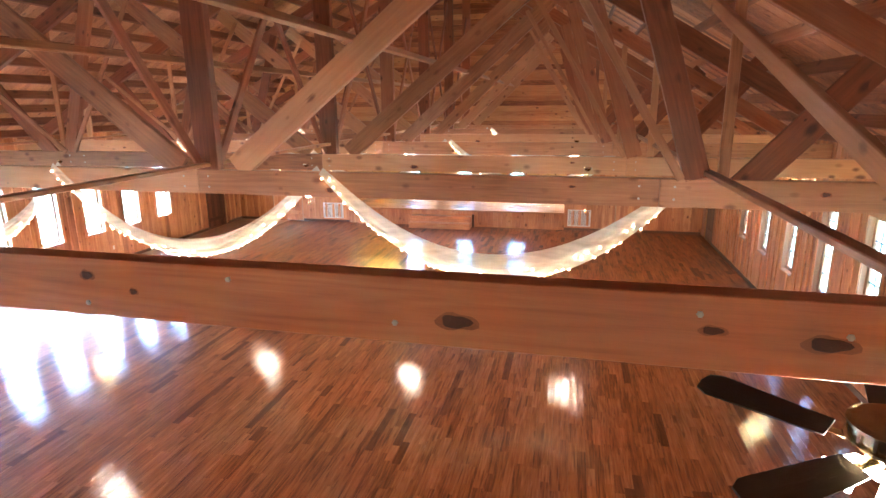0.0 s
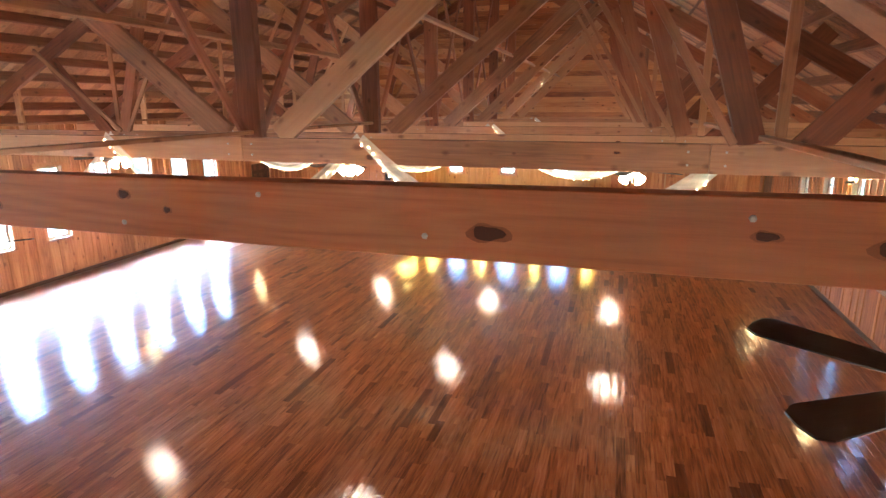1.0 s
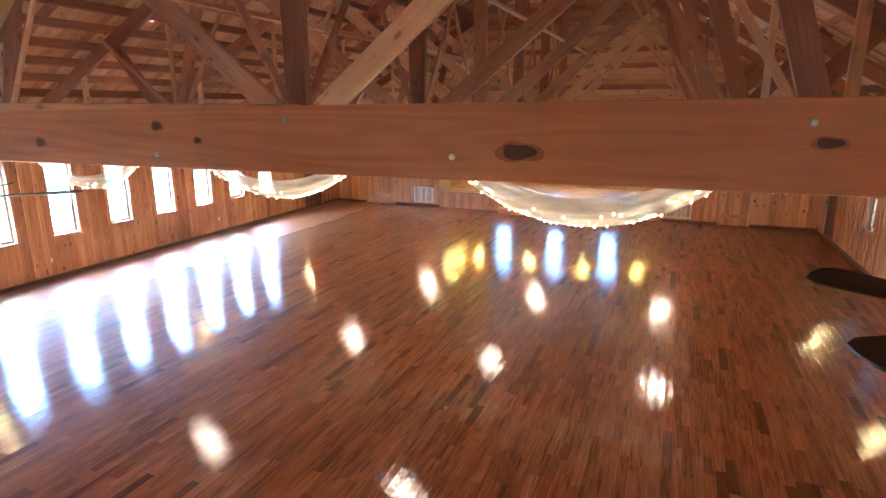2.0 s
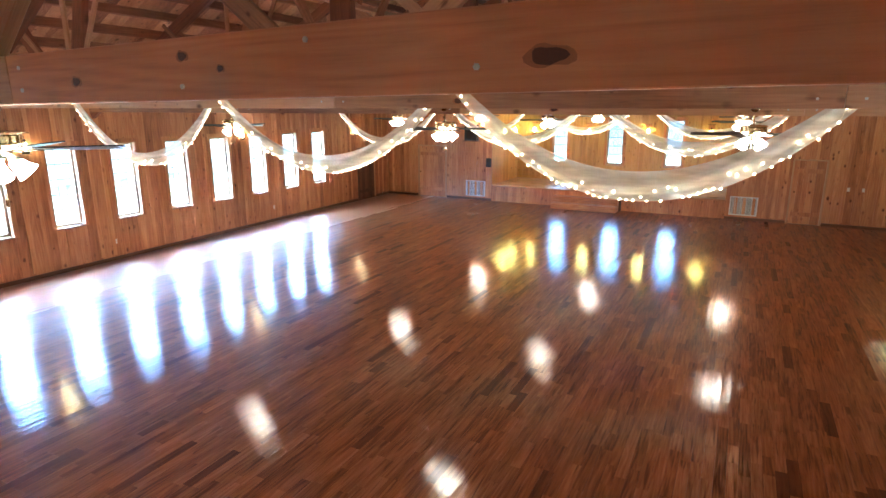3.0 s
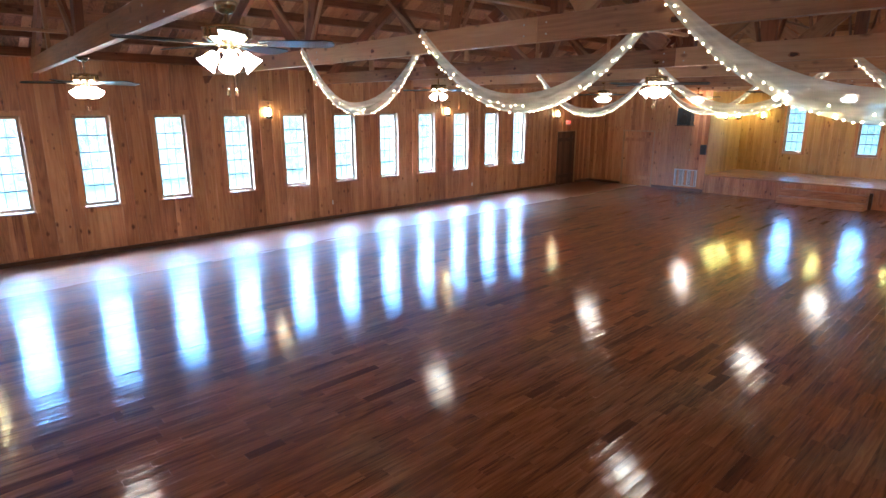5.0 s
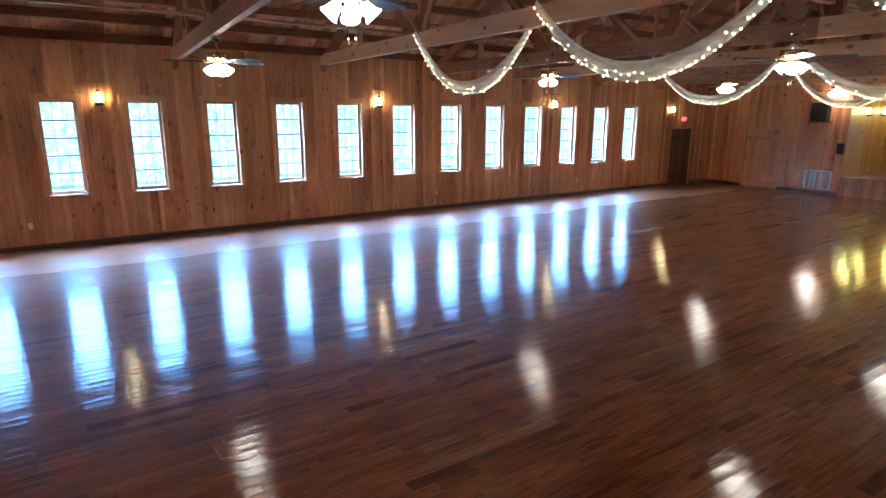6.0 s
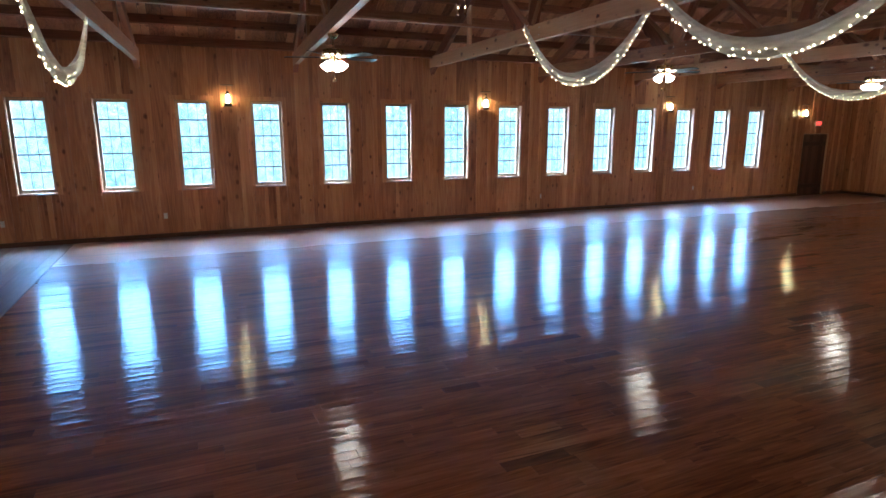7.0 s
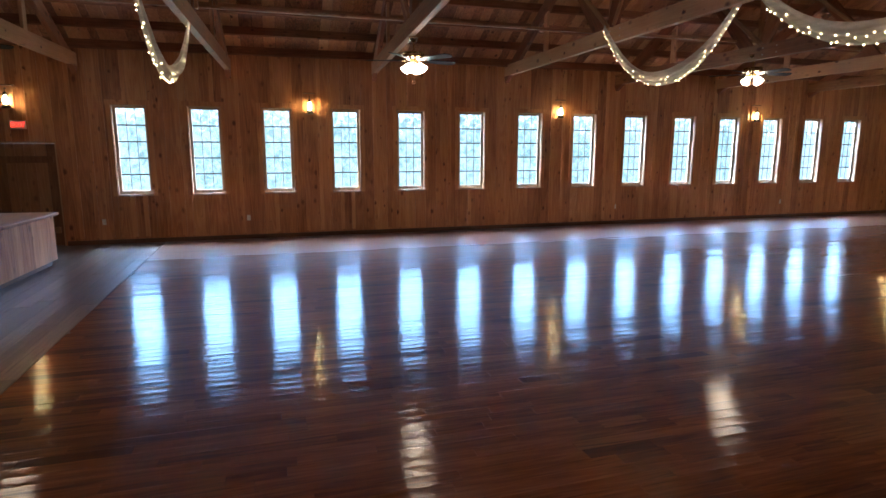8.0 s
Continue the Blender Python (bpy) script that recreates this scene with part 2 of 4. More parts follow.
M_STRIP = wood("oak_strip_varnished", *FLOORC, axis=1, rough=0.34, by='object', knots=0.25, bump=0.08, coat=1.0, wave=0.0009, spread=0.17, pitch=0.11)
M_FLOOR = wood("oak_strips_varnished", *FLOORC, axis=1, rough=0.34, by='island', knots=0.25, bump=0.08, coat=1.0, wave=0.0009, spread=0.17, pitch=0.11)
M_BARFLOOR = wood("bar_floor_planks", (0.07, 0.037, 0.025), (0.14, 0.083, 0.058), (0.23, 0.150, 0.105), axis=0, rough=0.33, by='island', knots=0.2, bump=0.1, coat=0.6, wave=0.001)
M_STAGE = wood("stage_planks", (0.18, 0.075, 0.03), (0.34, 0.16, 0.07), (0.5, 0.27, 0.13), axis=0, rough=0.3, by='island', knots=0.2, bump=0.08, coat=0.5)
M_KNOT = plain("dark_knot", (0.085, 0.022, 0.012), 0.5, scale=45.0, vary=0.85, bump=0.4)
M_RING = plain("knot_ring_wood", (0.34, 0.115, 0.048), 0.5, scale=70.0, vary=0.4)
M_TRIM = wood("window_trim_pine", (0.26, 0.12, 0.055), (0.46, 0.25, 0.13), (0.60, 0.37, 0.21), axis=2, rough=0.4, knots=0.15)
M_BASE = wood("dark_baseboard", (0.045, 0.016, 0.009), (0.095, 0.036, 0.019), (0.16, 0.065, 0.035), axis=1, rough=0.4, knots=0.0)
M_DOOR = wood("door_pine", (0.13, 0.05, 0.02), (0.24, 0.105, 0.045), (0.36, 0.18, 0.085), axis=2, rough=0.45, knots=0.62)
M_SASH = plain("dark_painted_sash", (0.05, 0.035, 0.03), 0.5)
M_SILL = plain("pale_sill_pine", (0.36, 0.24, 0.18), 0.45)
M_GLASS = clear_glass("window_glass")
M_BRASS = plain("antique_brass", (0.58, 0.47, 0.29), 0.2, 1.0)
M_BLADE = wood("fan_blade_walnut", (0.006, 0.004, 0.004), (0.012, 0.008, 0.007), (0.022, 0.014, 0.011), axis=0, rough=0.4, knots=0.0, coat=0.25)
M_GLOBE = glowing("frosted_globe_lit", (1.0, 0.84, 0.61), GLOBE)
M_FLAME = glowing("sconce_bulb_lit", (1.0, 0.84, 0.36), SCONCE)
M_YELLOW = glowing("yellow_stage_bulb_lit", (1.0, 0.95, 0.22), SCONCE)
M_FAIRY = glowing("fairy_bulb_lit", (1.0, 0.82, 0.40), FAIRY)
M_EXIT = glowing("exit_letters_lit", (1.0, 0.035, 0.02), 1.6, (0.6, 0.02, 0.02))
M_TULLE = sheer("white_tulle")
M_VENT = plain("pale_grey_grille", (0.72, 0.70, 0.68), 0.45)
M_BLACK = plain("black_plastic", (0.015, 0.014, 0.014), 0.45)
M_IRON = plain("dark_iron", (0.05, 0.04, 0.035), 0.4, 0.8)
M_STEEL = plain("galvanised_bolt", (0.6, 0.58, 0.55), 0.3, 1.0)
M_WHITE = plain("ivory_plate", (0.7, 0.64, 0.55), 0.4)
M_GROUND = plain("winter_grass", (0.10, 0.11, 0.055), 0.95, scale=0.6, vary=0.4)


def misty_woods(name, strength, treetop=4.0, zenith=0.6):
    """Glowing winter haze with bare trees far off, seen only through the windows."""
    m, nt, bsdf = mat_new(name)
    em = nt.nodes.new("ShaderNodeEmission")
    co = nt.nodes.new("ShaderNodeTexCoord").outputs["Object"]
    mp = nt.nodes.new("ShaderNodeMapping")
    mp.inputs["Scale"].default_value = (1.0, 1.0, 0.85)
    nt.links.new(co, mp.inputs[0])
    n = nt.nodes.new("ShaderNodeTexNoise")
    n.inputs["Scale"].default_value, n.inputs["Detail"].default_value, n.inputs["Distortion"].default_value = 2.6, 9.0, 0.7
    nt.links.new(mp.outputs[0], n.inputs["Vector"])
    big = nt.nodes.new("ShaderNodeTexNoise")
    big.inputs["Scale"].default_value = 0.12
    nt.links.new(co, big.inputs["Vector"])
    f = math_node(nt, 'ADD', n.outputs["Fac"], math_node(nt, 'MULTIPLY', math_node(nt, 'SUBTRACT', big.outputs["Fac"], 0.5), 0.5))
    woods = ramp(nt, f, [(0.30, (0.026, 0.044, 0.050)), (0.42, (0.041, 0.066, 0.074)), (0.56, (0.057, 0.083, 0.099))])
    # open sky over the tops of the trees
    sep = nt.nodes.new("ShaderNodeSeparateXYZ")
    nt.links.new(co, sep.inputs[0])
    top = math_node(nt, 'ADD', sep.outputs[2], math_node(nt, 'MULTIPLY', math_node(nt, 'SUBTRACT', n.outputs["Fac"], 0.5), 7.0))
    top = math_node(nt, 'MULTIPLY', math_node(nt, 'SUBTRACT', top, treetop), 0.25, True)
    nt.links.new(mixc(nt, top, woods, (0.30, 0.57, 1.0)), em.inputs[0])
    # the sky glow grows upwards by zenith, boosted to light the floor by the windows
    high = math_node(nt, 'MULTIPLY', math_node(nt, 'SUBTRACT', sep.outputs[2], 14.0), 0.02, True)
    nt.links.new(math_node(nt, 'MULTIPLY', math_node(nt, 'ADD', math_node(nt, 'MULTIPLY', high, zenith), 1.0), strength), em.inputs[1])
    nt.links.new(em.outputs[0], nt.nodes["Material Output"].inputs[0])
    return m


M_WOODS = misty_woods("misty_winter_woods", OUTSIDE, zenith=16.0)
# dimmed copies for east and north, to weaken the light through those windows
M_WOODS_DIM = misty_woods("dimmed_winter_woods", OUTSIDE * 0.22, 70.0)
M_NORTH = misty_woods("half_dim_winter_woods", OUTSIDE * 0.45)


# ---- mesh helpers ----
def add_box(bm, x0, x1, y0, y1, z0, z1, bevel=0.0):
    r = bmesh.ops.create_cube(bm, size=1.0)
    for v in r["verts"]:
        v.co = Vector(((x0 + x1) / 2 + v.co.x * (x1 - x0), (y0 + y1) / 2 + v.co.y * (y1 - y0), (z0 + z1) / 2 + v.co.z * (z1 - z0)))
    if bevel:
        es = list({e for v in r["verts"] for e in v.link_edges})
        bmesh.ops.bevel(bm, geom=es, offset=bevel, segments=1, affect='EDGES')


def box_bm(x0, x1, y0, y1, z0, z1, bevel=0.0):
    bm = bmesh.new()
    add_box(bm, x0, x1, y0, y1, z0, z1, bevel)
    return bm


def lathe(profile, n=16, cap=True):
    """A turned shape round z from (radius, height) pairs."""
    bm = bmesh.new()
    rings = []
    for r, z in profile:
        rings.append([bm.verts.new((r * math.cos(2 * math.pi * i / n), r * math.sin(2 * math.pi * i / n), z)) for i in range(n)])
    for a, b in zip(rings, rings[1:]):
        for i in range(n):
            bm.faces.new((a[i], a[(i + 1) % n], b[(i + 1) % n], b[i]))
    if cap:
        bm.faces.new(rings[0][::-1])
        bm.faces.new(rings[-1])
    bmesh.ops.recalc_face_normals(bm, faces=bm.faces)
    return bm


def to_mesh(name, bm, material, smooth=False):
    me = bpy.data.meshes.new(name)
    bm.to_mesh(me)
    bm.free()
    me.materials.append(material)
    if smooth:
        for p in me.polygons:
            p.use_smooth = True
    return me


def part(name, bm, material, parent=None, label="", m=None, smooth=False):
    """One mesh object, under a thing or part; the mesh stands in its parent's coordinates."""
    ob = new(name, bm if isinstance(bm, bpy.types.Mesh) else to_mesh(name, bm, material, smooth))
    ob.parent = parent
    if m is not None:
        ob.matrix_basis = m
    if label:
        tagged(ob, label)
    return ob


def thing(name, label, category, group="", m=None, kind=""):
    ob = new(name)
    ob.empty_display_size = 0.1
    if m is not None:
        ob.matrix_basis = m
    return tagged(ob, label, category, group, kind)


def timber(name, p0, p1, deep, thick, material, parent, label="", face=(0, 1, 0), bevel=0.006):
    """A sawn timber from p0 to p1: its length is local x, its thickness lies along face."""
    p0, p1 = Vector(p0), Vector(p1)
    ax = (p1 - p0).normalized()
    ay = (Vector(face) - ax * ax.dot(Vector(face))).normalized()
    az = ax.cross(ay)
    n = (p1 - p0).length
    rot = Matrix((ax, ay, az)).transposed().to_4x4()
    return part(name, box_bm(0, n, -thick / 2, thick / 2, -deep / 2, deep / 2, bevel), material, parent, label, Matrix.Translation(p0) @ rot)


def quads(name, boxes, material):
    """Many plain boxes joined in one mesh, from (x0, x1, y0, y1, z0, z1) rows; a seventh number tilts the top."""
    verts, faces = [], []
    for x0, x1, y0, y1, z0, z1, *more in boxes:
        k = len(verts)
        z2 = more[0] if more else z1
        verts += [(x0, y0, z0), (x1, y0, z0), (x1, y1, z0), (x0, y1, z0), (x0, y0, z1), (x1, y0, z2), (x1, y1, z2), (x0, y1, z1)]
        faces += [(k, k + 3, k + 2, k + 1), (k + 4, k + 5, k + 6, k + 7), (k, k + 1, k + 5, k + 4), (k + 1, k + 2, k + 6, k + 5), (k + 2, k + 3, k + 7, k + 6), (k + 3, k, k + 4, k + 7)]
    me = bpy.data.meshes.new(name)
    me.from_pydata(verts, [], faces)
    me.materials.append(material)
    return me



# ---- floor, ground, walls ----
rng = random.Random(7)
ground = tagged(new("ground", quads("ground", [(-600, 600, -600, 600, -2.6, -2.3)], M_GROUND)), "dull winter grass outside the hall", "ground", kind="structure")
# the tall west sheet adds light on the floor, the east one blocks sky
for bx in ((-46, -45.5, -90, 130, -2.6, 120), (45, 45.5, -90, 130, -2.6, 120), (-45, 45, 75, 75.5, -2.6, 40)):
    tagged(new("backdrop", quads("backdrop", [bx], M_WOODS_DIM if bx[0] > 0 else (M_NORTH if bx[2] > 70 else M_WOODS))), "glowing sheet of winter haze with bare woods far outside", "backdrop", kind="structure")
tagged(new("foundation", quads("foundation", [(WX - 0.16, EX + 0.16, SY - 0.16, STAGE_N + 0.16, -2.4, -0.201)], M_VENT)), "pale block foundation under the hall", "foundation", kind="structure")
floor = tagged(new("floor", quads("floor", [(WX - 0.1, EX + 0.1, SY - 0.1, NY + 0.1, -0.2, -0.014)], M_BASE)), "glossy varnished oak strip dance floor", "floor", kind="structure")


def window_openings(ys):
    return [(y - 0.05, y + WIN_W + 0.05, WIN_B - 0.05, WIN_T + 0.05) for y in ys]


def split_span(a, b, lo, hi):
    """Uneven board edges from a to b."""
    cuts, p = [a], a
    while b - p > hi * 1.25:
        p += rng.uniform(lo, hi)
        cuts.append(p)
    if b - cuts[-1] < lo * 0.6 and len(cuts) > 1:
        cuts.pop()
    return cuts + [b]


def wall_with_boards(name, label, a, b, top, openings, place, lo=0.23, hi=0.31, board=None, strip=None):
    """A wall along one line, from a to b, cut by openings (from, to, bottom, top): a backing, wide boards, and battens over their joints.
    place(u0, u1, d0, d1, z0, z1) gives the box at distance d into the wall."""
    edges = sorted({a, b, *[u for o in openings for u in o[:2]]})
    back, boards, battens = [], [], []
    for u0, u1 in zip(edges, edges[1:]):
        mid = (u0 + u1) / 2
        spans, z = [], 0.0
        for o in sorted((o for o in openings if o[0] <= mid <= o[1]), key=lambda o: o[2]):
            spans.append((z, o[2]))
            z = o[3]
        spans.append((z, top))
        for z0, z1 in spans:
            if z1 - z0 < 0.02:
                continue
            back.append(place(u0, u1, 0.022, 0.16, z0, z1))
            cuts = split_span(u0, u1, lo, hi)
            for c0, c1 in zip(cuts, cuts[1:]):
                boards.append(place(c0 + 0.002, c1 - 0.002, rng.uniform(-0.002, 0.002), 0.022, z0 + 0.001, z1))
            for c in cuts[1:-1]:
                h = rng.uniform(0.036, 0.048)
                battens.append(place(c - h, c + h, -rng.uniform(0.017, 0.023), 0.004, z0 + (0.13 if z0 == 0 else 0.002), z1 - 0.001))
    wall = tagged(new(name, quads(name, back, M_DOOR)), label, "wall", kind="structure")
    for bx in boards:
        part("wall_board", quads("wall_board", [bx], board or M_WALL), board or M_WALL, wall)
    for bx in battens:
        part("batten", quads("batten", [bx], strip or M_BATTEN), strip or M_BATTEN, wall)
    return wall


DOOR_W = (19.5, 20.75, 0.0, 2.03)
DOOR_BAR = (-4.1, -2.85, 0.0, 2.03)
west = wall_with_boards("wall_west", "knotty pine board wall with a row of tall windows", SY, NY, EAVE + 0.15, window_openings(WIN_Y) + [DOOR_W, DOOR_BAR],
                        lambda u0, u1, d0, d1, z0, z1: (WX - d1, WX - d0, u0, u1, z0, z1))
EAST_Y = [16.75 - 1.65 * i for i in range(12)]
east = wall_with_boards("wall_east", "knotty pine board wall with tall windows", SY, NY, EAVE + 0.15, window_openings(EAST_Y) + [(20.2, 21.4, 0.0, 2.03)],
                        lambda u0, u1, d0, d1, z0, z1: (EX + d0, EX + d1, u0, u1, z0, z1))
north = wall_with_boards("wall_north", "knotty pine end wall round the stage opening", WX, EX, EAVE - 0.04,
                         [(STAGE_W, STAGE_E, 0.0, 3.42), (-11.15, -9.9, 0.0, 2.05), (1.97, 2.86, 0.0, 1.98)],
                         lambda u0, u1, d0, d1, z0, z1: (u0, u1, NY + d0, NY + d1, z0, z1))
south = tagged(new("wall_south", quads("wall_south", [(WX - 0.1, EX + 0.1, SY - 0.16, SY, 0, EAVE)], M_WALL)), "knotty pine wall behind the bar", "wall", kind="structure")

for x0, x1 in ((WX - 0.16, WX), (EX, EX + 0.16)):
    tagged(new("corner_post", quads("corner_post", [(x0, x1, NY + 0.001, NY + 0.16, 0, EAVE + 0.15)], M_DOOR)), "pine post closing the corner of the hall", "post", "corner posts", kind="structure")

# gables of level boards, cut to the roof line
RZ = EAVE + 0.60 * (EX - RIDGE)


def roof_at(x):
    return EAVE + (RZ - EAVE) * ((x - WX) / (RIDGE - WX) if x < RIDGE else (EX - x) / (EX - RIDGE))


def gable(name, y0, y1):
    boards = []
    z = EAVE - 0.04
    while z < RZ - 0.15:
        bm = bmesh.new()
        z1 = min(z + 0.17, RZ - 0.02)
        lows, tops = [], []
        for zz, row in ((z + 0.0015, lows), (z1 - 0.0015, tops)):
            f = max(0.0, (zz - EAVE) / (RZ - EAVE))
            for x in (WX + f * (RIDGE - WX), EX + f * (RIDGE - EX)):
                row += [bm.verts.new((x, yy, zz)) for yy in (y0, y1)]
        a, b, c, d = lows
        e, g, h, i = tops
        for q in ((a, c, h, e), (b, g, i, d), (a, b, d, c), (e, h, i, g), (a, e, g, b), (c, d, i, h)):
            bm.faces.new(q)
        bmesh.ops.recalc_face_normals(bm, faces=bm.faces)
        boards.append(bm)
        z = z1
    bm = bmesh.new()
    yb = max(y0, y1) if y0 > 0 else min(y0, y1)
    for yy in (yb + 0.002, yb + 0.04 if y0 > 0 else yb - 0.04):
        bm.faces.new([bm.verts.new(c) for c in ((WX - 0.1, yy, EAVE - 0.1), (EX + 0.1, yy, EAVE - 0.1), (EX + 0.1, yy, EAVE + 0.12), (RIDGE, yy, RZ + 0.17), (WX - 0.1, yy, EAVE + 0.12))])
    bmesh.ops.recalc_face_normals(bm, faces=bm.faces)
    wall = tagged(new(name, to_mesh(name, bm, M_GABLE)), "gable of level pine boards under the roof", "wall", kind="structure")
    for b in boards:
        part("gable_board", b, M_GABLE, wall)
    return wall


gable("wall_gable_north", NY, NY + 0.12)
gable("wall_gable_south", SY - 0.12, SY)


# roof: a deck of boards in one mesh over level purlins
def roof_deck():
    bm = bmesh.new()
    for xe in (WX - 0.3, EX + 0.3):
        y = SY - 0.2
        ze = EAVE - 0.3 * 0.55 + DECK
        while y < STAGE_N + 0.2:
            y1 = y + rng.choice((0.14, 0.19, 0.24))
            lift = rng.uniform(0, 0.006)
            vs = []
            for yy in (y + 0.003, y1 - 0.003):
                for dz in (0, 0.03):
                    for x, zz in ((xe, ze), (RIDGE, RZ + DECK)):
                        vs.append(bm.verts.new((x, yy, zz + dz + lift)))
            a, b, c, d, e, g, h, i = vs
            for q in ((a, b, g, e), (c, h, i, d), (a, c, d, b), (e, g, i, h), (a, e, h, c), (b, d, i, g)):
                bm.faces.new(q)
            y = y1
    bmesh.ops.recalc_face_normals(bm, faces=bm.faces)
    return to_mesh("ceiling", bm, M_DECK)


def roof_cover():
    bm = bmesh.new()
    for xe in (WX - 0.5, EX + 0.5):
        ze = EAVE - 0.5 * 0.55 + DECK + 0.05
        lo = [bm.verts.new(c) for c in ((xe, SY - 0.4, ze), (RIDGE, SY - 0.4, RZ + DECK + 0.05), (RIDGE, STAGE_N + 0.4, RZ + DECK + 0.05), (xe, STAGE_N + 0.4, ze))]
        hi = [bm.verts.new(v.co + Vector((0, 0, 0.12))) for v in lo]
        bm.faces.new(lo[::-1])
        bm.faces.new(hi)
        for k in range(4):
            bm.faces.new((lo[k], lo[(k + 1) % 4], hi[(k + 1) % 4], hi[k]))
    bmesh.ops.recalc_face_normals(bm, faces=bm.faces)
    return to_mesh("roof", bm, M_IRON)


tagged(new("roof", roof_cover()), "dark roof covering over the deck boards", "roof", kind="structure")
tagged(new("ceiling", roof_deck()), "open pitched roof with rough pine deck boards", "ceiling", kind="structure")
for xe in (WX, EX):
    run = abs(RIDGE - xe)
    tilt = math.degrees(math.atan2(RZ - EAVE, run)) * (-1 if xe < RIDGE else 1)
    for i in range(int(run / 0.53) + 1):
        f = (0.10 + i * 0.53) / run
        if f > 0.985:
            break
        x, z = xe + f * (RIDGE - xe), EAVE + f * (RZ - EAVE) + DECK
        ob = new("purlin", to_mesh("purlin", box_bm(-0.021, 0.021, SY, NY, -0.19, -0.004, 0.004), M_PURLIN_SHADED))
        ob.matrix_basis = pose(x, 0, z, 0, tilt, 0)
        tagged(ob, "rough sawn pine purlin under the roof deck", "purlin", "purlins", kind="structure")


# ---- roof trusses ----
BOLT = to_mesh("bolt", lathe([(0.011, 0), (0.011, 0.006), (0.006, 0.009)], 6), M_STEEL)


def uneven(bm, seed):
    """Pulls a round disc into the ragged, pointed outline of a knot."""
    for v in bm.verts:
        a = math.atan2(v.co.y, v.co.x)
        f = 0.86 + 0.16 * math.cos(2 * a) + 0.09 * math.sin(3 * a + seed) + 0.06 * math.sin(5 * a + 2 * seed)
        v.co.x, v.co.y = v.co.x * f, v.co.y * f
    return bm


KNOT = to_mesh("knot", uneven(lathe([(1.0, 0.0), (0.92, 0.0012), (0.5, 0.0016)], 18), 1.0), M_KNOT)
HALO = to_mesh("knot_ring", uneven(lathe([(1.0, 0.0), (0.9, 0.0006), (0.4, 0.0008)], 18), 2.2), M_RING)


def truss(m, nr, cuts, bolts, knots, dark=M_DARK, shift=0.0, beam=M_BEAM):
    """A truss across the hall: tie beam, rafters, king post with struts, and two leaning posts."""
    t = thing("roof_truss", "rough sawn pine roof truss spanning the hall", "truss", "roof trusses", m)
    zb, zt = CHORD, CHORD + 0.245
    kx = -3.3
    for k, (a, b) in enumerate(zip(cuts, cuts[1:])):
        timber("tie_beam", (a + 0.002, 0, (zb + zt) / 2), (b - 0.002, 0, (zb + zt) / 2), 0.245, 0.10, beam if k else M_BEAM, t, bevel=0.004)
    for xe in (WX, EX):
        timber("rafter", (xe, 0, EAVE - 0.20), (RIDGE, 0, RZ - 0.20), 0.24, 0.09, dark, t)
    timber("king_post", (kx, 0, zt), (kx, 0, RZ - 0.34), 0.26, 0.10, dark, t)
    for s, foot in ((1, nr), (-1, 2 * kx + 8.05)):
        def mx(v):
            return kx + s * (v - kx)
        if s < 0:
            foot = 1.45
        timber("strut", (mx(-2.98 - shift), 0, zt + 0.02), (mx(min(foot - 1.08, 0.3) - shift), 0, 6.40), 0.25, 0.07, M_BEAM, t)
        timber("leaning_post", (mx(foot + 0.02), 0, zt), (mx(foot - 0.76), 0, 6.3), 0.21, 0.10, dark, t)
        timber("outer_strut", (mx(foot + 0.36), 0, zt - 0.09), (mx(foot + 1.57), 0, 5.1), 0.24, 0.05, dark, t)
        # sway braces from the foot of a post, along the hall
        timber("hanger", (mx(foot + 0.24), 0.09, zt), (mx(foot + 0.24), 0.09, roof_at(mx(foot + 0.24))), 0.09, 0.04, M_BEAM, t)
        if nr < 1.6:
            timber("thin_strut", (mx(foot - 0.12), -0.075, zt), (mx(foot - 1.55), -0.075, 6.2), 0.07, 0.04, M_BEAM, t)
        timber("sway_brace", (kx + s * 0.05, s * 0.07, zt + 0.03), (kx + s * 0.05, s * 2.6, 7.3), 0.10, 0.04, dark, t, face=(1, 0, 0))
    # on the window side: a stub post under the rafter and a thin brace in front
    timber("stub_post", (-10.5, 0, zt), (-10.5, 0, 4.56), 0.14, 0.05, M_BEAM, t)
    timber("thin_brace", (-8.10, -0.07, zt), (-9.85, -0.07, 5.22), 0.075, 0.04, M_PURLIN_PALE, t)
    for x, z in bolts:
        part("bolt", BOLT, M_STEEL, t, m=pose(x, -0.05, z, 90, 0, 0))
    for x, z, rx, rz in knots:
        part("knot_ring", HALO, M_RING, t, m=pose(x, -0.0502, z, 90, 0, 0) @ Matrix.Diagonal((rx * 1.45, rz * 1.3, 1, 1)))
        part("knot", KNOT, M_KNOT, t, m=pose(x, -0.0508, z, 90, 0, 0) @ Matrix.Diagonal((rx, rz, 1, 1)))
        if rx > 0.05:
            part("knot_hole", KNOT, M_BLACK, t, m=pose(x + rx * 0.36, -0.0522, z - rz * 0.05, 90, 0, 0) @ Matrix.Diagonal((rx * 0.42, rz * 0.6, 0.6, 1)))
    return t


def joint_bolts(*xs):
    return [(x + dx, CHORD + dz) for x in xs for dx in (-0.17, 0.12) for dz in (0.07, 0.18)]


FOOT = [1.9, 1.9, 1.88, 1.40, 1.2, 1.0, 0.85, 0.75, 0.7]
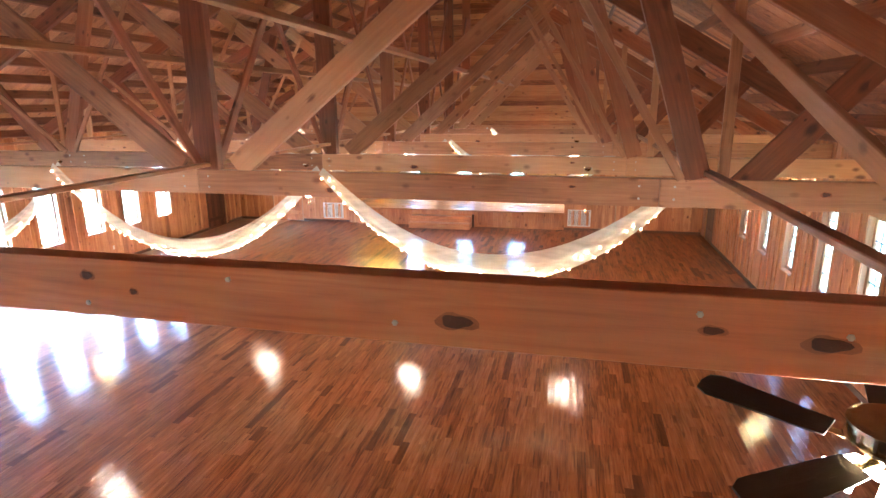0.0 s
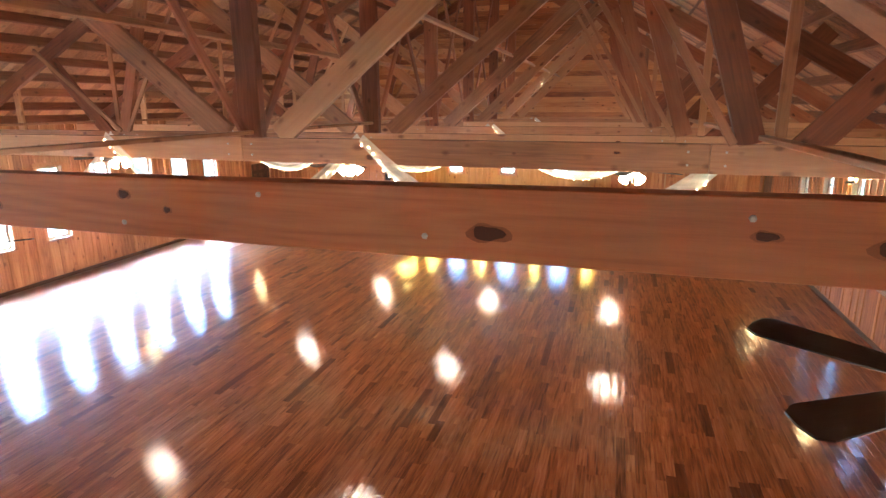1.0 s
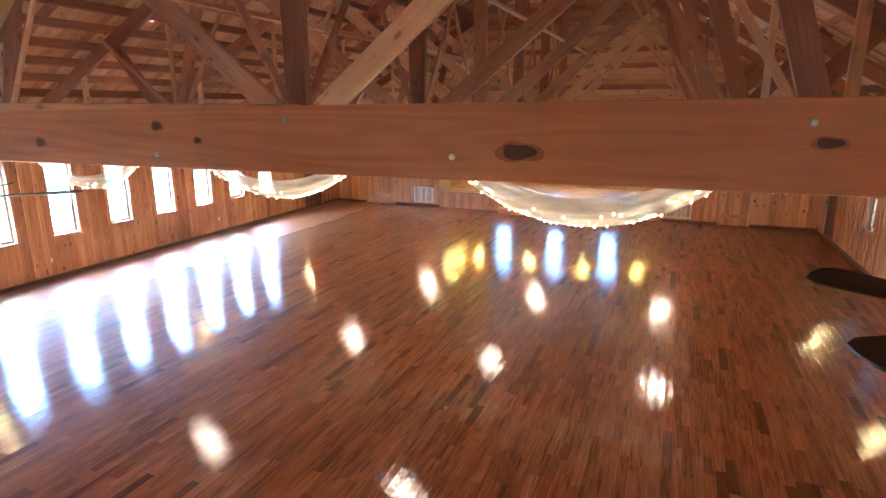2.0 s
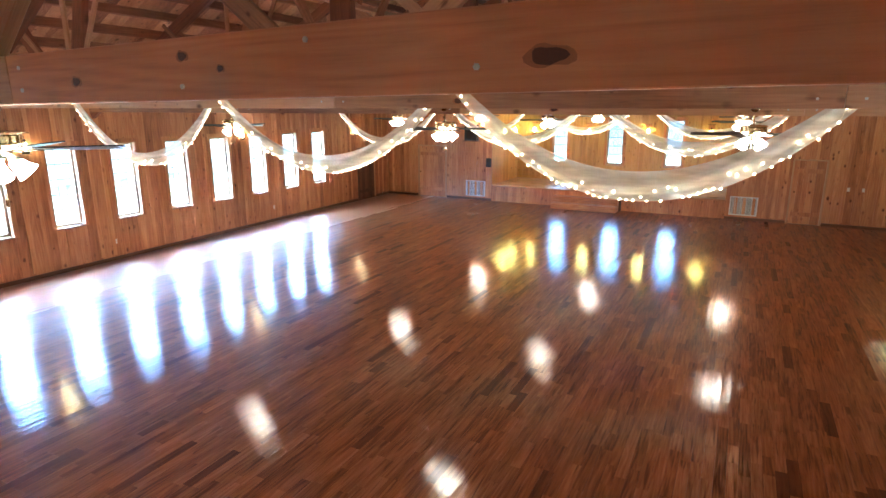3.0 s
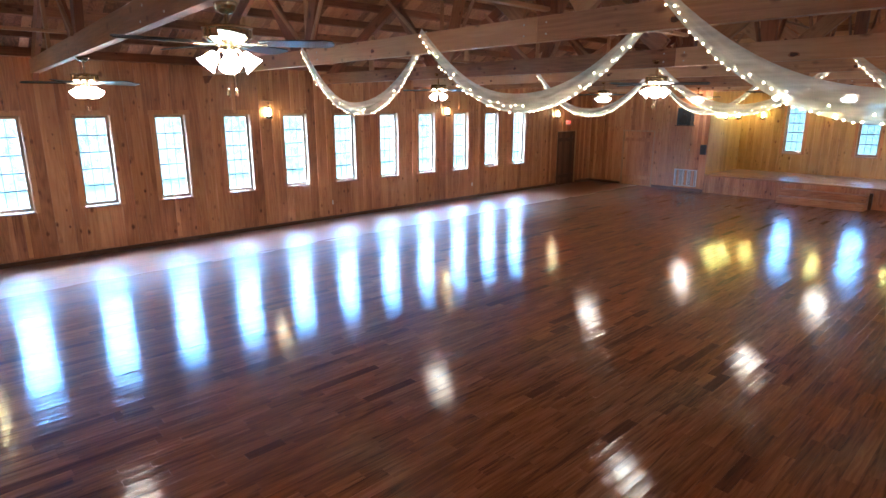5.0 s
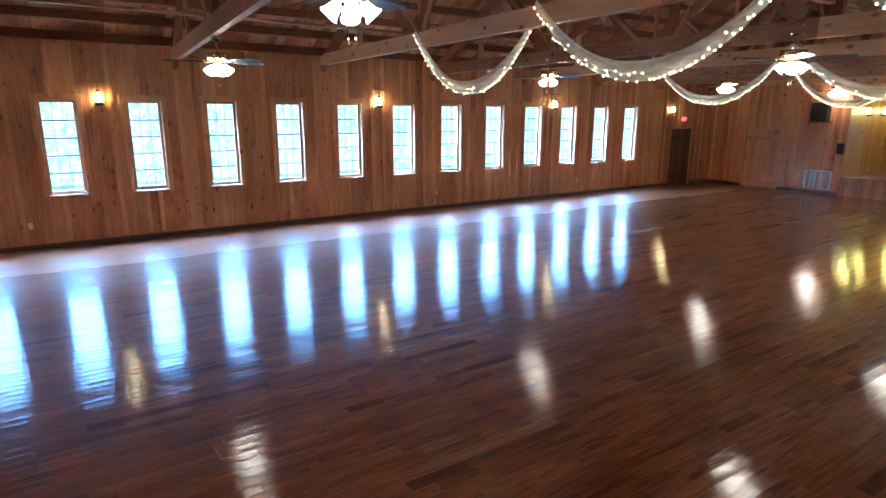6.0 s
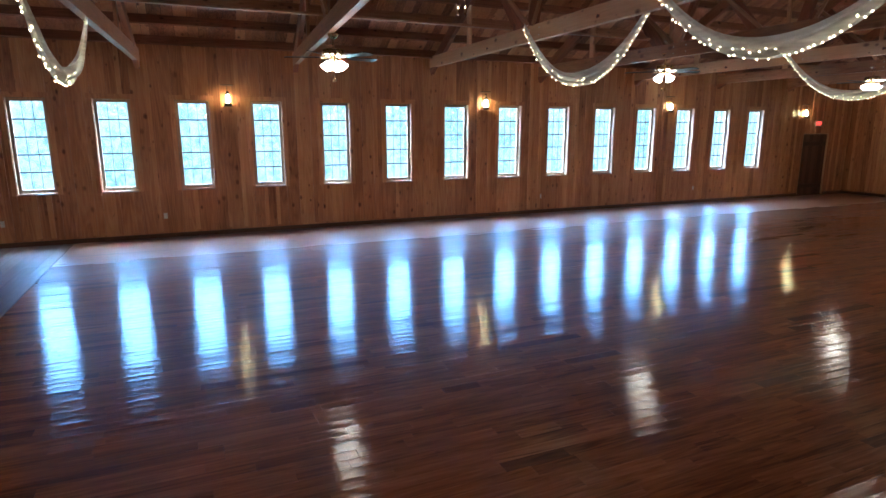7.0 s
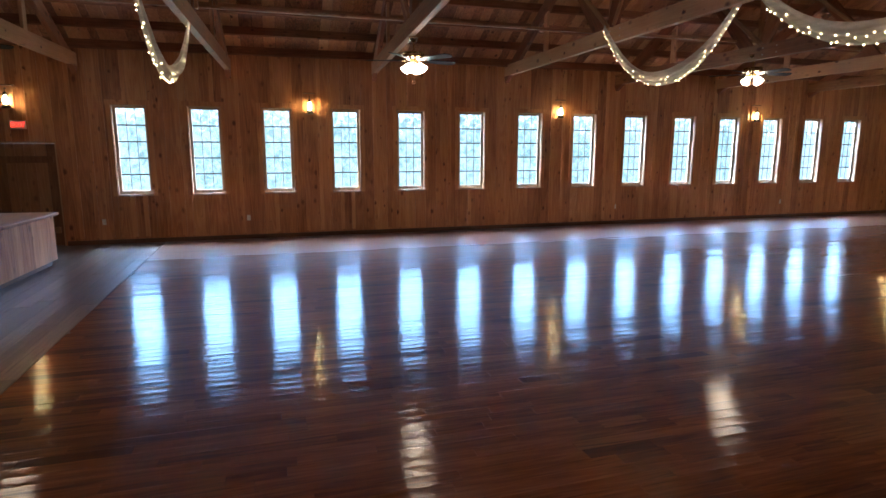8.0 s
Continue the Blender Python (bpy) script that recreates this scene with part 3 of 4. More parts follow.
# yaw, lift and lean of each truss: the old frames are not quite square to the walls
SET = [(-2.3, 0, -0.5), (-2.8, 0, -0.5), (-2.6, 0.065, -0.6), (-1.1, 0, 0)] + [(0, -0.10, 0)] * 5
for i, y in enumerate(TRUSS_Y):
    yaw, lift, lean = SET[i]
    if i == 2:
        cuts = [WX + 0.01, -2.9, 2.9, EX - 0.01]
        bolts = joint_bolts(-2.9) + [(-3.78, 3.74), (-3.70, 3.62), (-4.25, 3.735), (-4.42, 3.61), (-5.0, 3.73), (-5.1, 3.61)] + [(-0.846, 3.754), (-0.184, 3.635), (0.806, 3.743), (1.213, 3.703), (-1.523, 3.615)]
        knots = [(-1.51, 3.732, 0.026, 0.023), (-1.291, 3.676, 0.016, 0.016), (0.038, 3.655, 0.054, 0.033), (0.846, 3.692, 0.03, 0.018), (1.165, 3.673, 0.055, 0.03), (-2.286, 3.657, 0.03, 0.026)]
    else:
        cuts = [WX + 0.01, -3.42, 1.12, EX - 0.01]
        bolts = joint_bolts(-3.42, 1.12, -7.9)
        knots = [(-1.94, 3.63, 0.045, 0.032), (0.38, 3.72, 0.025, 0.014), (-6.3, 3.66, 0.03, 0.03), (2.4, 3.7, 0.03, 0.025), (-9.6, 3.64, 0.03, 0.025)]
    truss(pose(0, y, lift, 0, lean, yaw), FOOT[i], cuts, bolts, knots, shift=0.25 if i == 2 else 0.0, beam=M_NEAR if i == 2 else M_BEAM)
for x, z in ((-1.70, 5.05), (-4.95, 5.05)):
    ob = timber("roof_brace", (x, SY, z), (x, NY, z), 0.14, 0.035, M_BEAM, None, face=(0.62, 0, 0.78))
    tagged(ob, "long pine brace nailed along the roof trusses", "brace", "long braces", kind="structure")
ob = timber("sloping_brace", (1.5, 2.45, 3.90), (1.5, 8.1, 5.76), 0.11, 0.045, M_BEAM, None, face=(1, 0, 0))
tagged(ob, "sloping pine brace from a tie beam up to the next trusses", "brace", kind="structure")
for x in (-8.75, -3.3, 1.5):
    ob = timber("ceiling_brace", (x, SY, 3.86), (x, NY, 3.86), 0.085, 0.04, M_BEAM, None, face=(0, 0, 1))
    tagged(ob, "long pine brace laid across the tie beams", "brace", "long braces", kind="structure")


# ---- windows and doors ----
def window():
    """A tall fixed window in a wall along y: origin at the lower near corner of the glass, the room on +x."""
    w = thing("window", "tall narrow pine window with fifteen clear panes", "window", kind="structure")
    h = WIN_T - WIN_B
    bm = bmesh.new()
    for b in ((-0.16, 0.0, -0.05, -0.018, -0.05, h + 0.05), (-0.16, 0.0, WIN_W + 0.018, WIN_W + 0.05, -0.05, h + 0.05),
              (-0.16, 0.0, -0.05, WIN_W + 0.05, h + 0.018, h + 0.05), (-0.16, 0.0, -0.05, WIN_W + 0.05, -0.05, -0.018)):
        add_box(bm, *b)
    part("window_frame", bm, M_TRIM, w)
    bm = bmesh.new()
    for b in ((0.0, 0.018, -0.115, -0.03, -0.05, h + 0.03), (0.0, 0.018, WIN_W + 0.03, WIN_W + 0.115, -0.05, h + 0.03), (0.0, 0.02, -0.13, WIN_W + 0.13, h + 0.032, h + 0.125)):
        add_box(bm, *b, bevel=0.003)
    part("casing", bm, M_BATTEN, w)
    part("window_sill", box_bm(-0.09, 0.016, -0.02, WIN_W + 0.02, -0.052, -0.034, 0.003), M_SILL, w, "pale pine sill")
    bm = bmesh.new()
    e, lo, hi = 0.034, 0.05, h - 0.03
    for b in ((-0.140, -0.090, -0.018, e, -0.018, h + 0.018), (-0.140, -0.090, WIN_W - e, WIN_W + 0.018, -0.018, h + 0.018),
              (-0.140, -0.090, e, WIN_W - e, -0.018, lo), (-0.140, -0.090, e, WIN_W - e, hi, h + 0.018)):
        add_box(bm, *b)
    part("sash", bm, M_TRIM, w)
    pw, ph = (WIN_W - 2 * e) / 3, (hi - lo) / 5
    for i in (1, 2):
        part("muntin", box_bm(-0.125, -0.105, e + i * pw - 0.0045, e + i * pw + 0.0045, lo, hi), M_SASH, w)
    for j in range(1, 5):
        part("muntin", box_bm(-0.127, -0.103, e, WIN_W - e, lo + j * ph - 0.012, lo + j * ph + 0.012), M_SASH, w)
    pane = quads("pane", [(-0.116, -0.113, 0.0, pw, 0.0, ph)], M_GLASS)
    for i in range(3):
        for j in range(5):
            ob = part("pane", pane, M_GLASS, w, m=pose(0, e + i * pw, lo + j * ph))
            ob.visible_shadow = False
    return w


base_window = window()
spots = [pose(WX, y, WIN_B) for y in WIN_Y] + [pose(EX, y + WIN_W, WIN_B, 0, 0, 180) for y in EAST_Y]
stage_x = [-6.42, -4.22, -2.05]
spots += [pose(x, STAGE_N, 1.33, 0, 0, -90) for x in stage_x]
for i, m in enumerate(spots):
    if i == 0:
        base_window.matrix_basis = m
        base_window.name = "window_1"
    else:
        copy_thing(base_window, m).name = "window_%d" % (i + 1)


def board_door(name, width, height, label, m, panel=M_DOOR):
    """A door of upright boards in its opening: origin at the foot of one jamb, leaf along x, room towards -y."""
    d = thing(name, label, "door", m=m, kind="structure")
    cuts = split_span(0.03, width - 0.03, 0.13, 0.2)
    for a, b in zip(cuts, cuts[1:]):
        part("door_board", box_bm(a + 0.001, b - 0.001, 0.03, 0.065, 0.012, height - 0.03, 0.002), panel, d)
    part("threshold", box_bm(0.0, width, -0.004, 0.13, -0.02, 0.008, 0.002), M_BASE, d)
    part("door_core", box_bm(0.03, width - 0.03, 0.0655, 0.10, 0.0, height - 0.03), panel, d)
    for z in (0.25, height - 0.4):
        part("ledge", box_bm(0.08, width - 0.08, 0.014, 0.031, z, z + 0.13, 0.003), panel, d)
    bm = bmesh.new()
    for b in ((-0.02, 0.028, -0.012, 0.12, 0, height), (width - 0.028, width + 0.02, -0.012, 0.12, 0, height), (-0.02, width + 0.02, -0.012, 0.12, height - 0.028, height + 0.02)):
        add_box(bm, *b, bevel=0.003)
    part("door_frame", bm, M_TRIM, d)
    part("door_handle", lathe([(0.012, 0), (0.012, 0.03), (0.028, 0.04), (0.028, 0.06), (0.012, 0.068)], 12), M_BRASS, d, "brass knob", pose(0.1, 0.03, 1.0, 90, 0, 0), True)
    return d


board_door("door_1", 1.25, 2.03, "dark boarded exit door set back in the wall", pose(WX - 0.02, DOOR_W[0], 0, 0, 0, 90), M_BASE)
board_door("door_2", 1.25, 2.05, "pine boarded door flush in the end wall", pose(-11.15, NY, 0), M_WALL)
board_door("door_3", 0.89, 1.98, "pine boarded door beside the wall grille", pose(1.97, NY, 0), M_WALL)
board_door("door_4", 1.25, 2.03, "brown boarded exit door beside the bar", pose(WX - 0.02, DOOR_BAR[0], 0, 0, 0, 90))
board_door("door_5", 1.2, 2.03, "dark boarded door in the far corner", pose(EX + 0.02, 21.4, 0, 0, 0, -90), M_BASE)

# baseboards, between the doors
for i, (x0, x1, y0, y1) in enumerate([(WX, WX + 0.018, DOOR_BAR[1] + 0.03, DOOR_W[0] - 0.03), (WX, WX + 0.018, DOOR_W[1] + 0.03, NY), (WX, WX + 0.018, SY, DOOR_BAR[0] - 0.03),
                                      (EX - 0.018, EX, SY, 20.17), (WX + 0.02, -11.18, NY - 0.018, NY), (-9.87, STAGE_W, NY - 0.018, NY), (STAGE_E, 1.94, NY - 0.018, NY), (2.89, EX - 0.02, NY - 0.018, NY)]):
    tagged(new("baseboard", quads("baseboard", [(x0, x1, y0, y1, 0, 0.09)], M_BASE)), "dark stained baseboard along the wall", "baseboard", "baseboards", kind="structure")

# ---- stage ----
stage = thing("stage", "raised plank stage set back in the end wall", "stage", kind="structure")
rows, y = [], NY + 0.03
while y < STAGE_N:
    x = STAGE_W
    while x < STAGE_E - 0.01:
        n = min(rng.uniform(0.8, 2.2), STAGE_E - x)
        rows.append((x + 0.001, x + n - 0.001, y + 0.0012, min(y + 0.085, STAGE_N) - 0.0012, STAGE_Z - 0.02, STAGE_Z))
        x += n
    y += 0.085
part("stage_floor", quads("stage_floor", rows, M_STAGE), M_STAGE, stage)
stage.children[0]["kind"] = "stuff"
part("stage_edge", box_bm(STAGE_W, STAGE_E, NY - 0.03, NY + 0.03, STAGE_Z - 0.045, STAGE_Z + 0.003, 0.008), M_STAGE, stage)
cuts = split_span(STAGE_W, STAGE_E, 0.14, 0.2)
for a, b in zip(cuts, cuts[1:]):
    part("riser_board", quads("riser_board", [(a + 0.0015, b - 0.0015, NY - 0.006, NY + 0.02, 0.0, STAGE_Z - 0.046)], M_WALL), M_WALL, stage)
part("riser_backing", box_bm(STAGE_W, STAGE_E, NY + 0.021, NY + 0.045, -0.2, STAGE_Z - 0.047), M_DOOR, stage)
for z0, d in ((0.0, 0.60), (0.21, 0.32)):
    part("step", box_bm(-5.4, -3.12, NY - 0.02 - d, NY - 0.008, z0 + 0.001, z0 + 0.205, 0.008), M_GABLE, stage)
part("rail_post", box_bm(-3.11, -3.03, NY - 0.14, NY - 0.06, 0.0, 0.48, 0.006), M_BASE, stage)
for nm, bx in (("wall_stage_back", None), ("wall_stage_west", (STAGE_W - 0.14, STAGE_W, NY + 0.022, STAGE_N + 0.1, 0, 3.9)), ("wall_stage_east", (STAGE_E, STAGE_E + 0.14, NY + 0.022, STAGE_N + 0.1, 0, 3.9))):
    if bx:
        w = tagged(new(nm, quads(nm, [bx], M_DOOR)), "pine boarded side wall of the stage", "wall", kind="structure")
        inner = bx[1] if nm.endswith("west") else bx[0] - 0.012
        cuts = split_span(NY + 0.03, STAGE_N, 0.14, 0.22)
        for a, b in zip(cuts, cuts[1:]):
            part("wall_board", quads("wall_board", [(inner, inner + 0.012, a + 0.002, b - 0.002, STAGE_Z, 3.62)], M_STAGE_LIT), M_STAGE_LIT, w)
    else:
        wall_with_boards(nm, "pine board wall behind the stage", STAGE_W, STAGE_E, 3.9, [(x - 0.05, x + WIN_W + 0.05, 1.28, 1.33 + WIN_T - WIN_B + 0.05) for x in stage_x],
                         lambda u0, u1, d0, d1, z0, z1: (u0, u1, STAGE_N + d0, STAGE_N + d1, z0, z1), board=M_STAGE_LIT, strip=M_STAGE_LIT)
tagged(new("ceiling_stage", quads("ceiling_stage", [(STAGE_W, STAGE_E, NY + 0.16, STAGE_N + 0.1, 3.63, 3.68)], M_PURLIN_SHADED)), "low boarded ceiling over the stage", "ceiling", kind="structure")


# ---- ceiling fans ----
def ceiling_fan(d=0.0):
    """Hangs from its origin, on the underside of a tie beam; d: extra length of the rod."""
    f = thing("ceiling_fan", "antique brass ceiling fan with dark blades and four lit bell shades", "ceiling fan", "ceiling fans")
    part("canopy", lathe([(0.078, 0.0), (0.078, -0.02), (0.062, -0.05), (0.040, -0.070), (0.020, -0.076)]), M_BRASS, f, smooth=True)
    part("downrod", lathe([(0.014, -0.07), (0.014, -0.20 - d)], 10), M_BRASS, f)
    low = pose(0, 0, -d)
    part("motor_housing", lathe([(0.03, -0.19), (0.148, -0.198), (0.165, -0.206), (0.165, -0.217), (0.147, -0.225), (0.147, -0.262), (0.166, -0.268), (0.166, -0.279), (0.13, -0.298), (0.09, -0.315)], 24), M_BRASS, f, m=low)
    for i in range(16):
        part("rib", box_bm(0.146, 0.156, -0.006, 0.006, -0.264, -0.222), M_BRASS, f, m=low @ pose(0, 0, 0, 0, 0, i * 22.5))
    for i in range(5):
        bm = bmesh.new()
        outline = [(0.21, -0.055), (0.32, -0.064), (0.66, -0.078), (0.705, -0.055), (0.715, 0.0), (0.705, 0.055), (0.66, 0.078), (0.32, 0.064), (0.21, 0.055)]
        lo, hi = [bm.verts.new((x, y, -0.004)) for x, y in outline], [bm.verts.new((x, y, 0.004)) for x, y in outline]
        bm.faces.new(lo[::-1])
        bm.faces.new(hi)
        for k in range(len(outline)):
            j = (k + 1) % len(outline)
            bm.faces.new((lo[k], lo[j], hi[j], hi[k]))
        blade = part("blade", bm, M_BLADE, f, "dark walnut blade", low @ pose(0, 0, -0.308, 0, 0, i * 72 + 12) @ pose(0, 0, 0, -11, 0, 0))
        part("blade_iron", box_bm(0.10, 0.26, -0.018, 0.018, -0.012, -0.005, 0.002), M_BRASS, blade)
    part("light_hub", lathe([(0.05, -0.31), (0.06, -0.33), (0.05, -0.37), (0.02, -0.39)], 16), M_BRASS, f, m=low, smooth=True)
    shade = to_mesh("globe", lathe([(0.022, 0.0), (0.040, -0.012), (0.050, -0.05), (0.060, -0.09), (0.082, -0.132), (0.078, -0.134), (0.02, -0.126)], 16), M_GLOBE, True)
    arm = to_mesh("arm", lathe([(0.010, 0.03), (0.012, -0.065)], 8), M_BRASS)
    for i in range(4):
        spin = pose(0, 0, 0, 0, 0, i * 90 + 30)
        a = part("arm", arm, M_BRASS, f, m=low @ spin @ pose(0.05, 0, -0.336, 0, -42, 0))
        part("globe", shade, M_GLOBE, a, "frosted glass bell shade, lit", pose(0, 0, -0.05) @ Matrix.Scale(0.86, 4))
    for x in (0.03, -0.03):
        part("pull_chain", lathe([(0.0025, -0.40), (0.0025, -0.60)], 5), M_BRASS, f, m=low @ pose(x, 0, 0))
        part("chain_bob", lathe([(0.004, -0.60), (0.011, -0.615), (0.011, -0.65), (0.004, -0.66)], 8), M_BRASS, f, m=low @ pose(x, 0, 0))
    return f


base_fan = ceiling_fan(0.02)
first = True
# fan row at y -2.9 is added behind the view to light the beam
for y, xs, z in ((-2.9, ((-8.3, -2.57), (-3.7, -2.75), (0.6, -2.92)), CHORD - 0.03), (3.0, ((-8.33, 3.2),), CHORD - 0.022), (9.4, ((-8.3, 9.4), (-3.7, 9.4), (0.6, 9.4)), CHORD), (15.5, ((-8.3, 15.5), (-3.9, 15.5), (0.48, 15.5)), CHORD),
                 (21.4, ((-8.3, 21.4), (-3.95, 21.4), (0.45, 21.4)), CHORD)):
    for i, (x, yy) in enumerate(xs):
        m = pose(x, yy, z + 0.002, 0, 0, 17 * i + 7 * y)
        if first:
            base_fan.matrix_basis, first = m, False
        else:
            copy_thing(base_fan, m)


ceiling_fan(-0.047).matrix_basis = pose(-3.53, 3.01, CHORD + 0.032, 0, 0, 38)
ceiling_fan(0.288).matrix_basis = pose(1.525, 3.0, 3.838, 0, 0, 129)


# ---- wall sconces ----
def sconce(glow, label):
    """Hangs on a wall; origin on the wall, the room on +x."""
    s = thing("wall_sconce", label, "wall lamp", "wall sconces")
    part("backplate", box_bm(0, 0.02, -0.10, 0.10, -0.13, 0.27, 0.004), M_BATTEN, s, "pine back board")
    part("hood", box_bm(0.0, 0.10, -0.125, 0.125, 0.272, 0.295, 0.004), M_DOOR, s, "small pine hood board")
    part("hook", box_bm(0.02, 0.115, -0.006, 0.006, 0.215, 0.228, 0.002), M_IRON, s)
    part("bail", lathe([(0.004, 0.15), (0.004, 0.216)], 6), M_IRON, s, m=pose(0.105, 0, 0))
    part("cap", lathe([(0.045, 0.09), (0.05, 0.10), (0.028, 0.125), (0.022, 0.15), (0.012, 0.158)], 14), M_IRON, s, "dark lantern cap", pose(0.105, 0, 0), True)
    for k in range(4):
        part("lantern_wire", box_bm(0.060, 0.064, -0.002, 0.002, -0.075, 0.105), M_IRON, s, m=pose(0.105, 0, 0, 0, 0, 45 + 90 * k))
    part("font", lathe([(0.06, -0.135), (0.075, -0.125), (0.075, -0.095), (0.05, -0.08), (0.03, -0.072)], 16), M_IRON, s, "dark metal oil font", pose(0.105, 0, 0), True)
    part("shelf", box_bm(0.0, 0.19, -0.085, 0.085, -0.152, -0.136, 0.003), M_DOOR, s, "little pine shelf")
    part("chimney", lathe([(0.022, -0.072), (0.037, -0.045), (0.043, -0.01), (0.036, 0.035), (0.024, 0.075), (0.021, 0.092)], 16), glow, s, "lit glass chimney", pose(0.105, 0, 0), True)
    return s


base_sconce = sconce(M_FLAME, "iron lantern sconce with a warm bulb on pine")
SC_Y = [1.95, 7.85, 13.7, 19.35, -3.55]
sc_spots = [pose(WX + 0.003, y, 2.78 if y < 19 else 2.66) for y in SC_Y] + [pose(EX - 0.003, y, 2.75, 0, 0, 180) for y in (1.95, 7.85, 13.9, 19.4)]
for i, m in enumerate(sc_spots):
    if i == 0:
        base_sconce.matrix_basis = m
    else:
        copy_thing(base_sconce, m)
stage_sconce = sconce(M_YELLOW, "iron lantern sconce with a yellow bulb on the stage wall")
st_spots = [pose(STAGE_W + 0.016, NY + 1.0, 2.62), pose(STAGE_W + 0.016, NY + 2.2, 2.62), pose(-7.2, STAGE_N - 0.004, 2.62, 0, 0, -90), pose(-4.95, STAGE_N - 0.004, 2.62, 0, 0, -90), pose(-2.72, STAGE_N - 0.004, 2.62, 0, 0, -90), pose(-0.55, STAGE_N - 0.004, 2.62, 0, 0, -90)]
for i, m in enumerate(st_spots):
    if i == 0:
        stage_sconce.matrix_basis = m
    else:
        copy_thing(stage_sconce, m)


# ---- tulle swags with fairy lights ----
BULB = None


def swag(x0, x1, y, sag, width, seed, lift=0.0, yaw=0.0, skew=0.092):
    """A gathered length of tulle hung from the tie beam between x0 and x1, with a string of small bulbs."""
    global BULB
    s = thing("tulle_swag", "sheer white tulle swag strung with tiny warm lights", "drape", "tulle swags")
    s.matrix_basis = pose(0, y, lift, 0, 0, yaw)
    rg = random.Random(seed)
    n, k, top = 44, 12, CHORD + 0.27
    xm, hw = (x0 + x1) / 2, (x1 - x0) / 2
    bm = bmesh.new()
    grid = []

    def line(u, v):
        # u from -1 to 1 along, v from 0 upper edge to 1 lower edge
        drop = 1 - abs(u) ** 2.1
        wide = 0.075 + width * (1 - abs(u) ** 3.0)
        z = top - 0.04 - sag * drop + (1 - v) * wide * 0.9
        z = min(z, top + 0.02)
        fold = 0.035 * math.sin(v * 9 + seed + u * 2.0) * (0.5 + drop) + 0.012 * math.sin(v * 31 + u * 5 + seed)
        yy = skew * u + fold * drop
        return xm + hw * u * (1 - 0.03 * (1 - v)), yy, z

    for i in range(n + 1):
        grid.append([bm.verts.new(line(-1 + 2 * i / n, j / k)) for j in range(k + 1)])
    for i in range(n):
        for j in range(k):
            bm.faces.new((grid[i][j], grid[i + 1][j], grid[i + 1][j + 1], grid[i][j + 1]))
    part("drape", bm, M_TULLE, s, smooth=True)
    if BULB is None:
        b = bmesh.new()
        bmesh.ops.create_icosphere(b, subdivisions=1, radius=0.0095)
        BULB = to_mesh("bulb", b, M_FAIRY)
    count = int(hw * 2 * 18)
    wire = []
    for i in range(count):
        u = -1 + 2 * (i + 0.5) / count
        x, yy, z = line(u, rg.choice((0.98, 0.96, 0.70, 0.88, 0.97, 0.55)))
        p = (x, yy - 0.015 + rg.uniform(-0.02, 0.01), z + rg.uniform(-0.015, 0.01))
        wire.append(p)
        part("bulb", BULB, M_FAIRY, s, m=pose(*p))
    cu = bpy.data.curves.new("light_wire", 'CURVE')
    cu.dimensions, cu.bevel_depth, cu.bevel_resolution = '3D', 0.0025, 0
    sp = cu.splines.new('POLY')
    sp.points.add(len(wire) - 1)
    for q, p in zip(sp.points, wire):
        q.co = (*p, 1)
    cu.materials.append(M_WHITE)
    w = new("light_wire", cu)
    w.parent = s


for ti, y, yaw, lift in ((1, -0.25, -2.8, -0.05), (3, 6.22, -1.1, 0), (5, 12.45, 0, -0.09), (7, 18.5, 0, -0.10)):
    for j, (a, b, sag, wd) in enumerate(((-8.2, -5.28, 1.0, 0.13), (-5.24, -2.1, 0.94, 0.15), (-2.04, 1.42, 1.0, 0.20))):
        swag(a, b, y, sag + (0.11 if ti == 1 and j != 1 else 0) - (0.05 if ti == 1 and j == 1 else 0), wd, ti * 10 + j, lift, yaw, -0.04 if ti == 1 else 0.092)


# ---- grilles, loudspeakers, signs ----
def grille(x0, x1, z0, z1):
    g = thing("wall_grille", "pale grey metal return air grille low on the wall", "air vent", "wall grilles", pose(0, NY, 0))
    bm = bmesh.new()
    for b in ((x0, x1, -0.022, 0.0, z0, z0 + 0.03), (x0, x1, -0.022, 0.0, z1 - 0.03, z1), (x0, x0 + 0.03, -0.022, 0.0, z0 + 0.03, z1 - 0.03), (x1 - 0.03, x1, -0.022, 0.0, z0 + 0.03, z1 - 0.03)):
        add_box(bm, *b)
    part("frame", bm, M_VENT, g)
    part("backing", box_bm(x0 + 0.02, x1 - 0.02, -0.006, -0.003, z0 + 0.02, z1 - 0.02), M_BLACK, g)
    for i in range(24):
        z = z0 + 0.04 + i * (z1 - z0 - 0.08) / 23
        part("slat", box_bm(x0 + 0.03, x1 - 0.03, -0.008, 0.008, -0.001, 0.001), M_VENT, g, m=pose(0, -0.012, z, 38, 0, 0))
    for i in (1, 2, 3, 4):
        x = x0 + i * (x1 - x0) / 5
        part("divider", box_bm(x - 0.006, x + 0.006, -0.024, -0.008, z0 + 0.03, z1 - 0.03), M_VENT, g)


grille(-9.02, -8.2, 0.15, 0.75)
grille(0.34, 1.14, 0.15, 0.75)


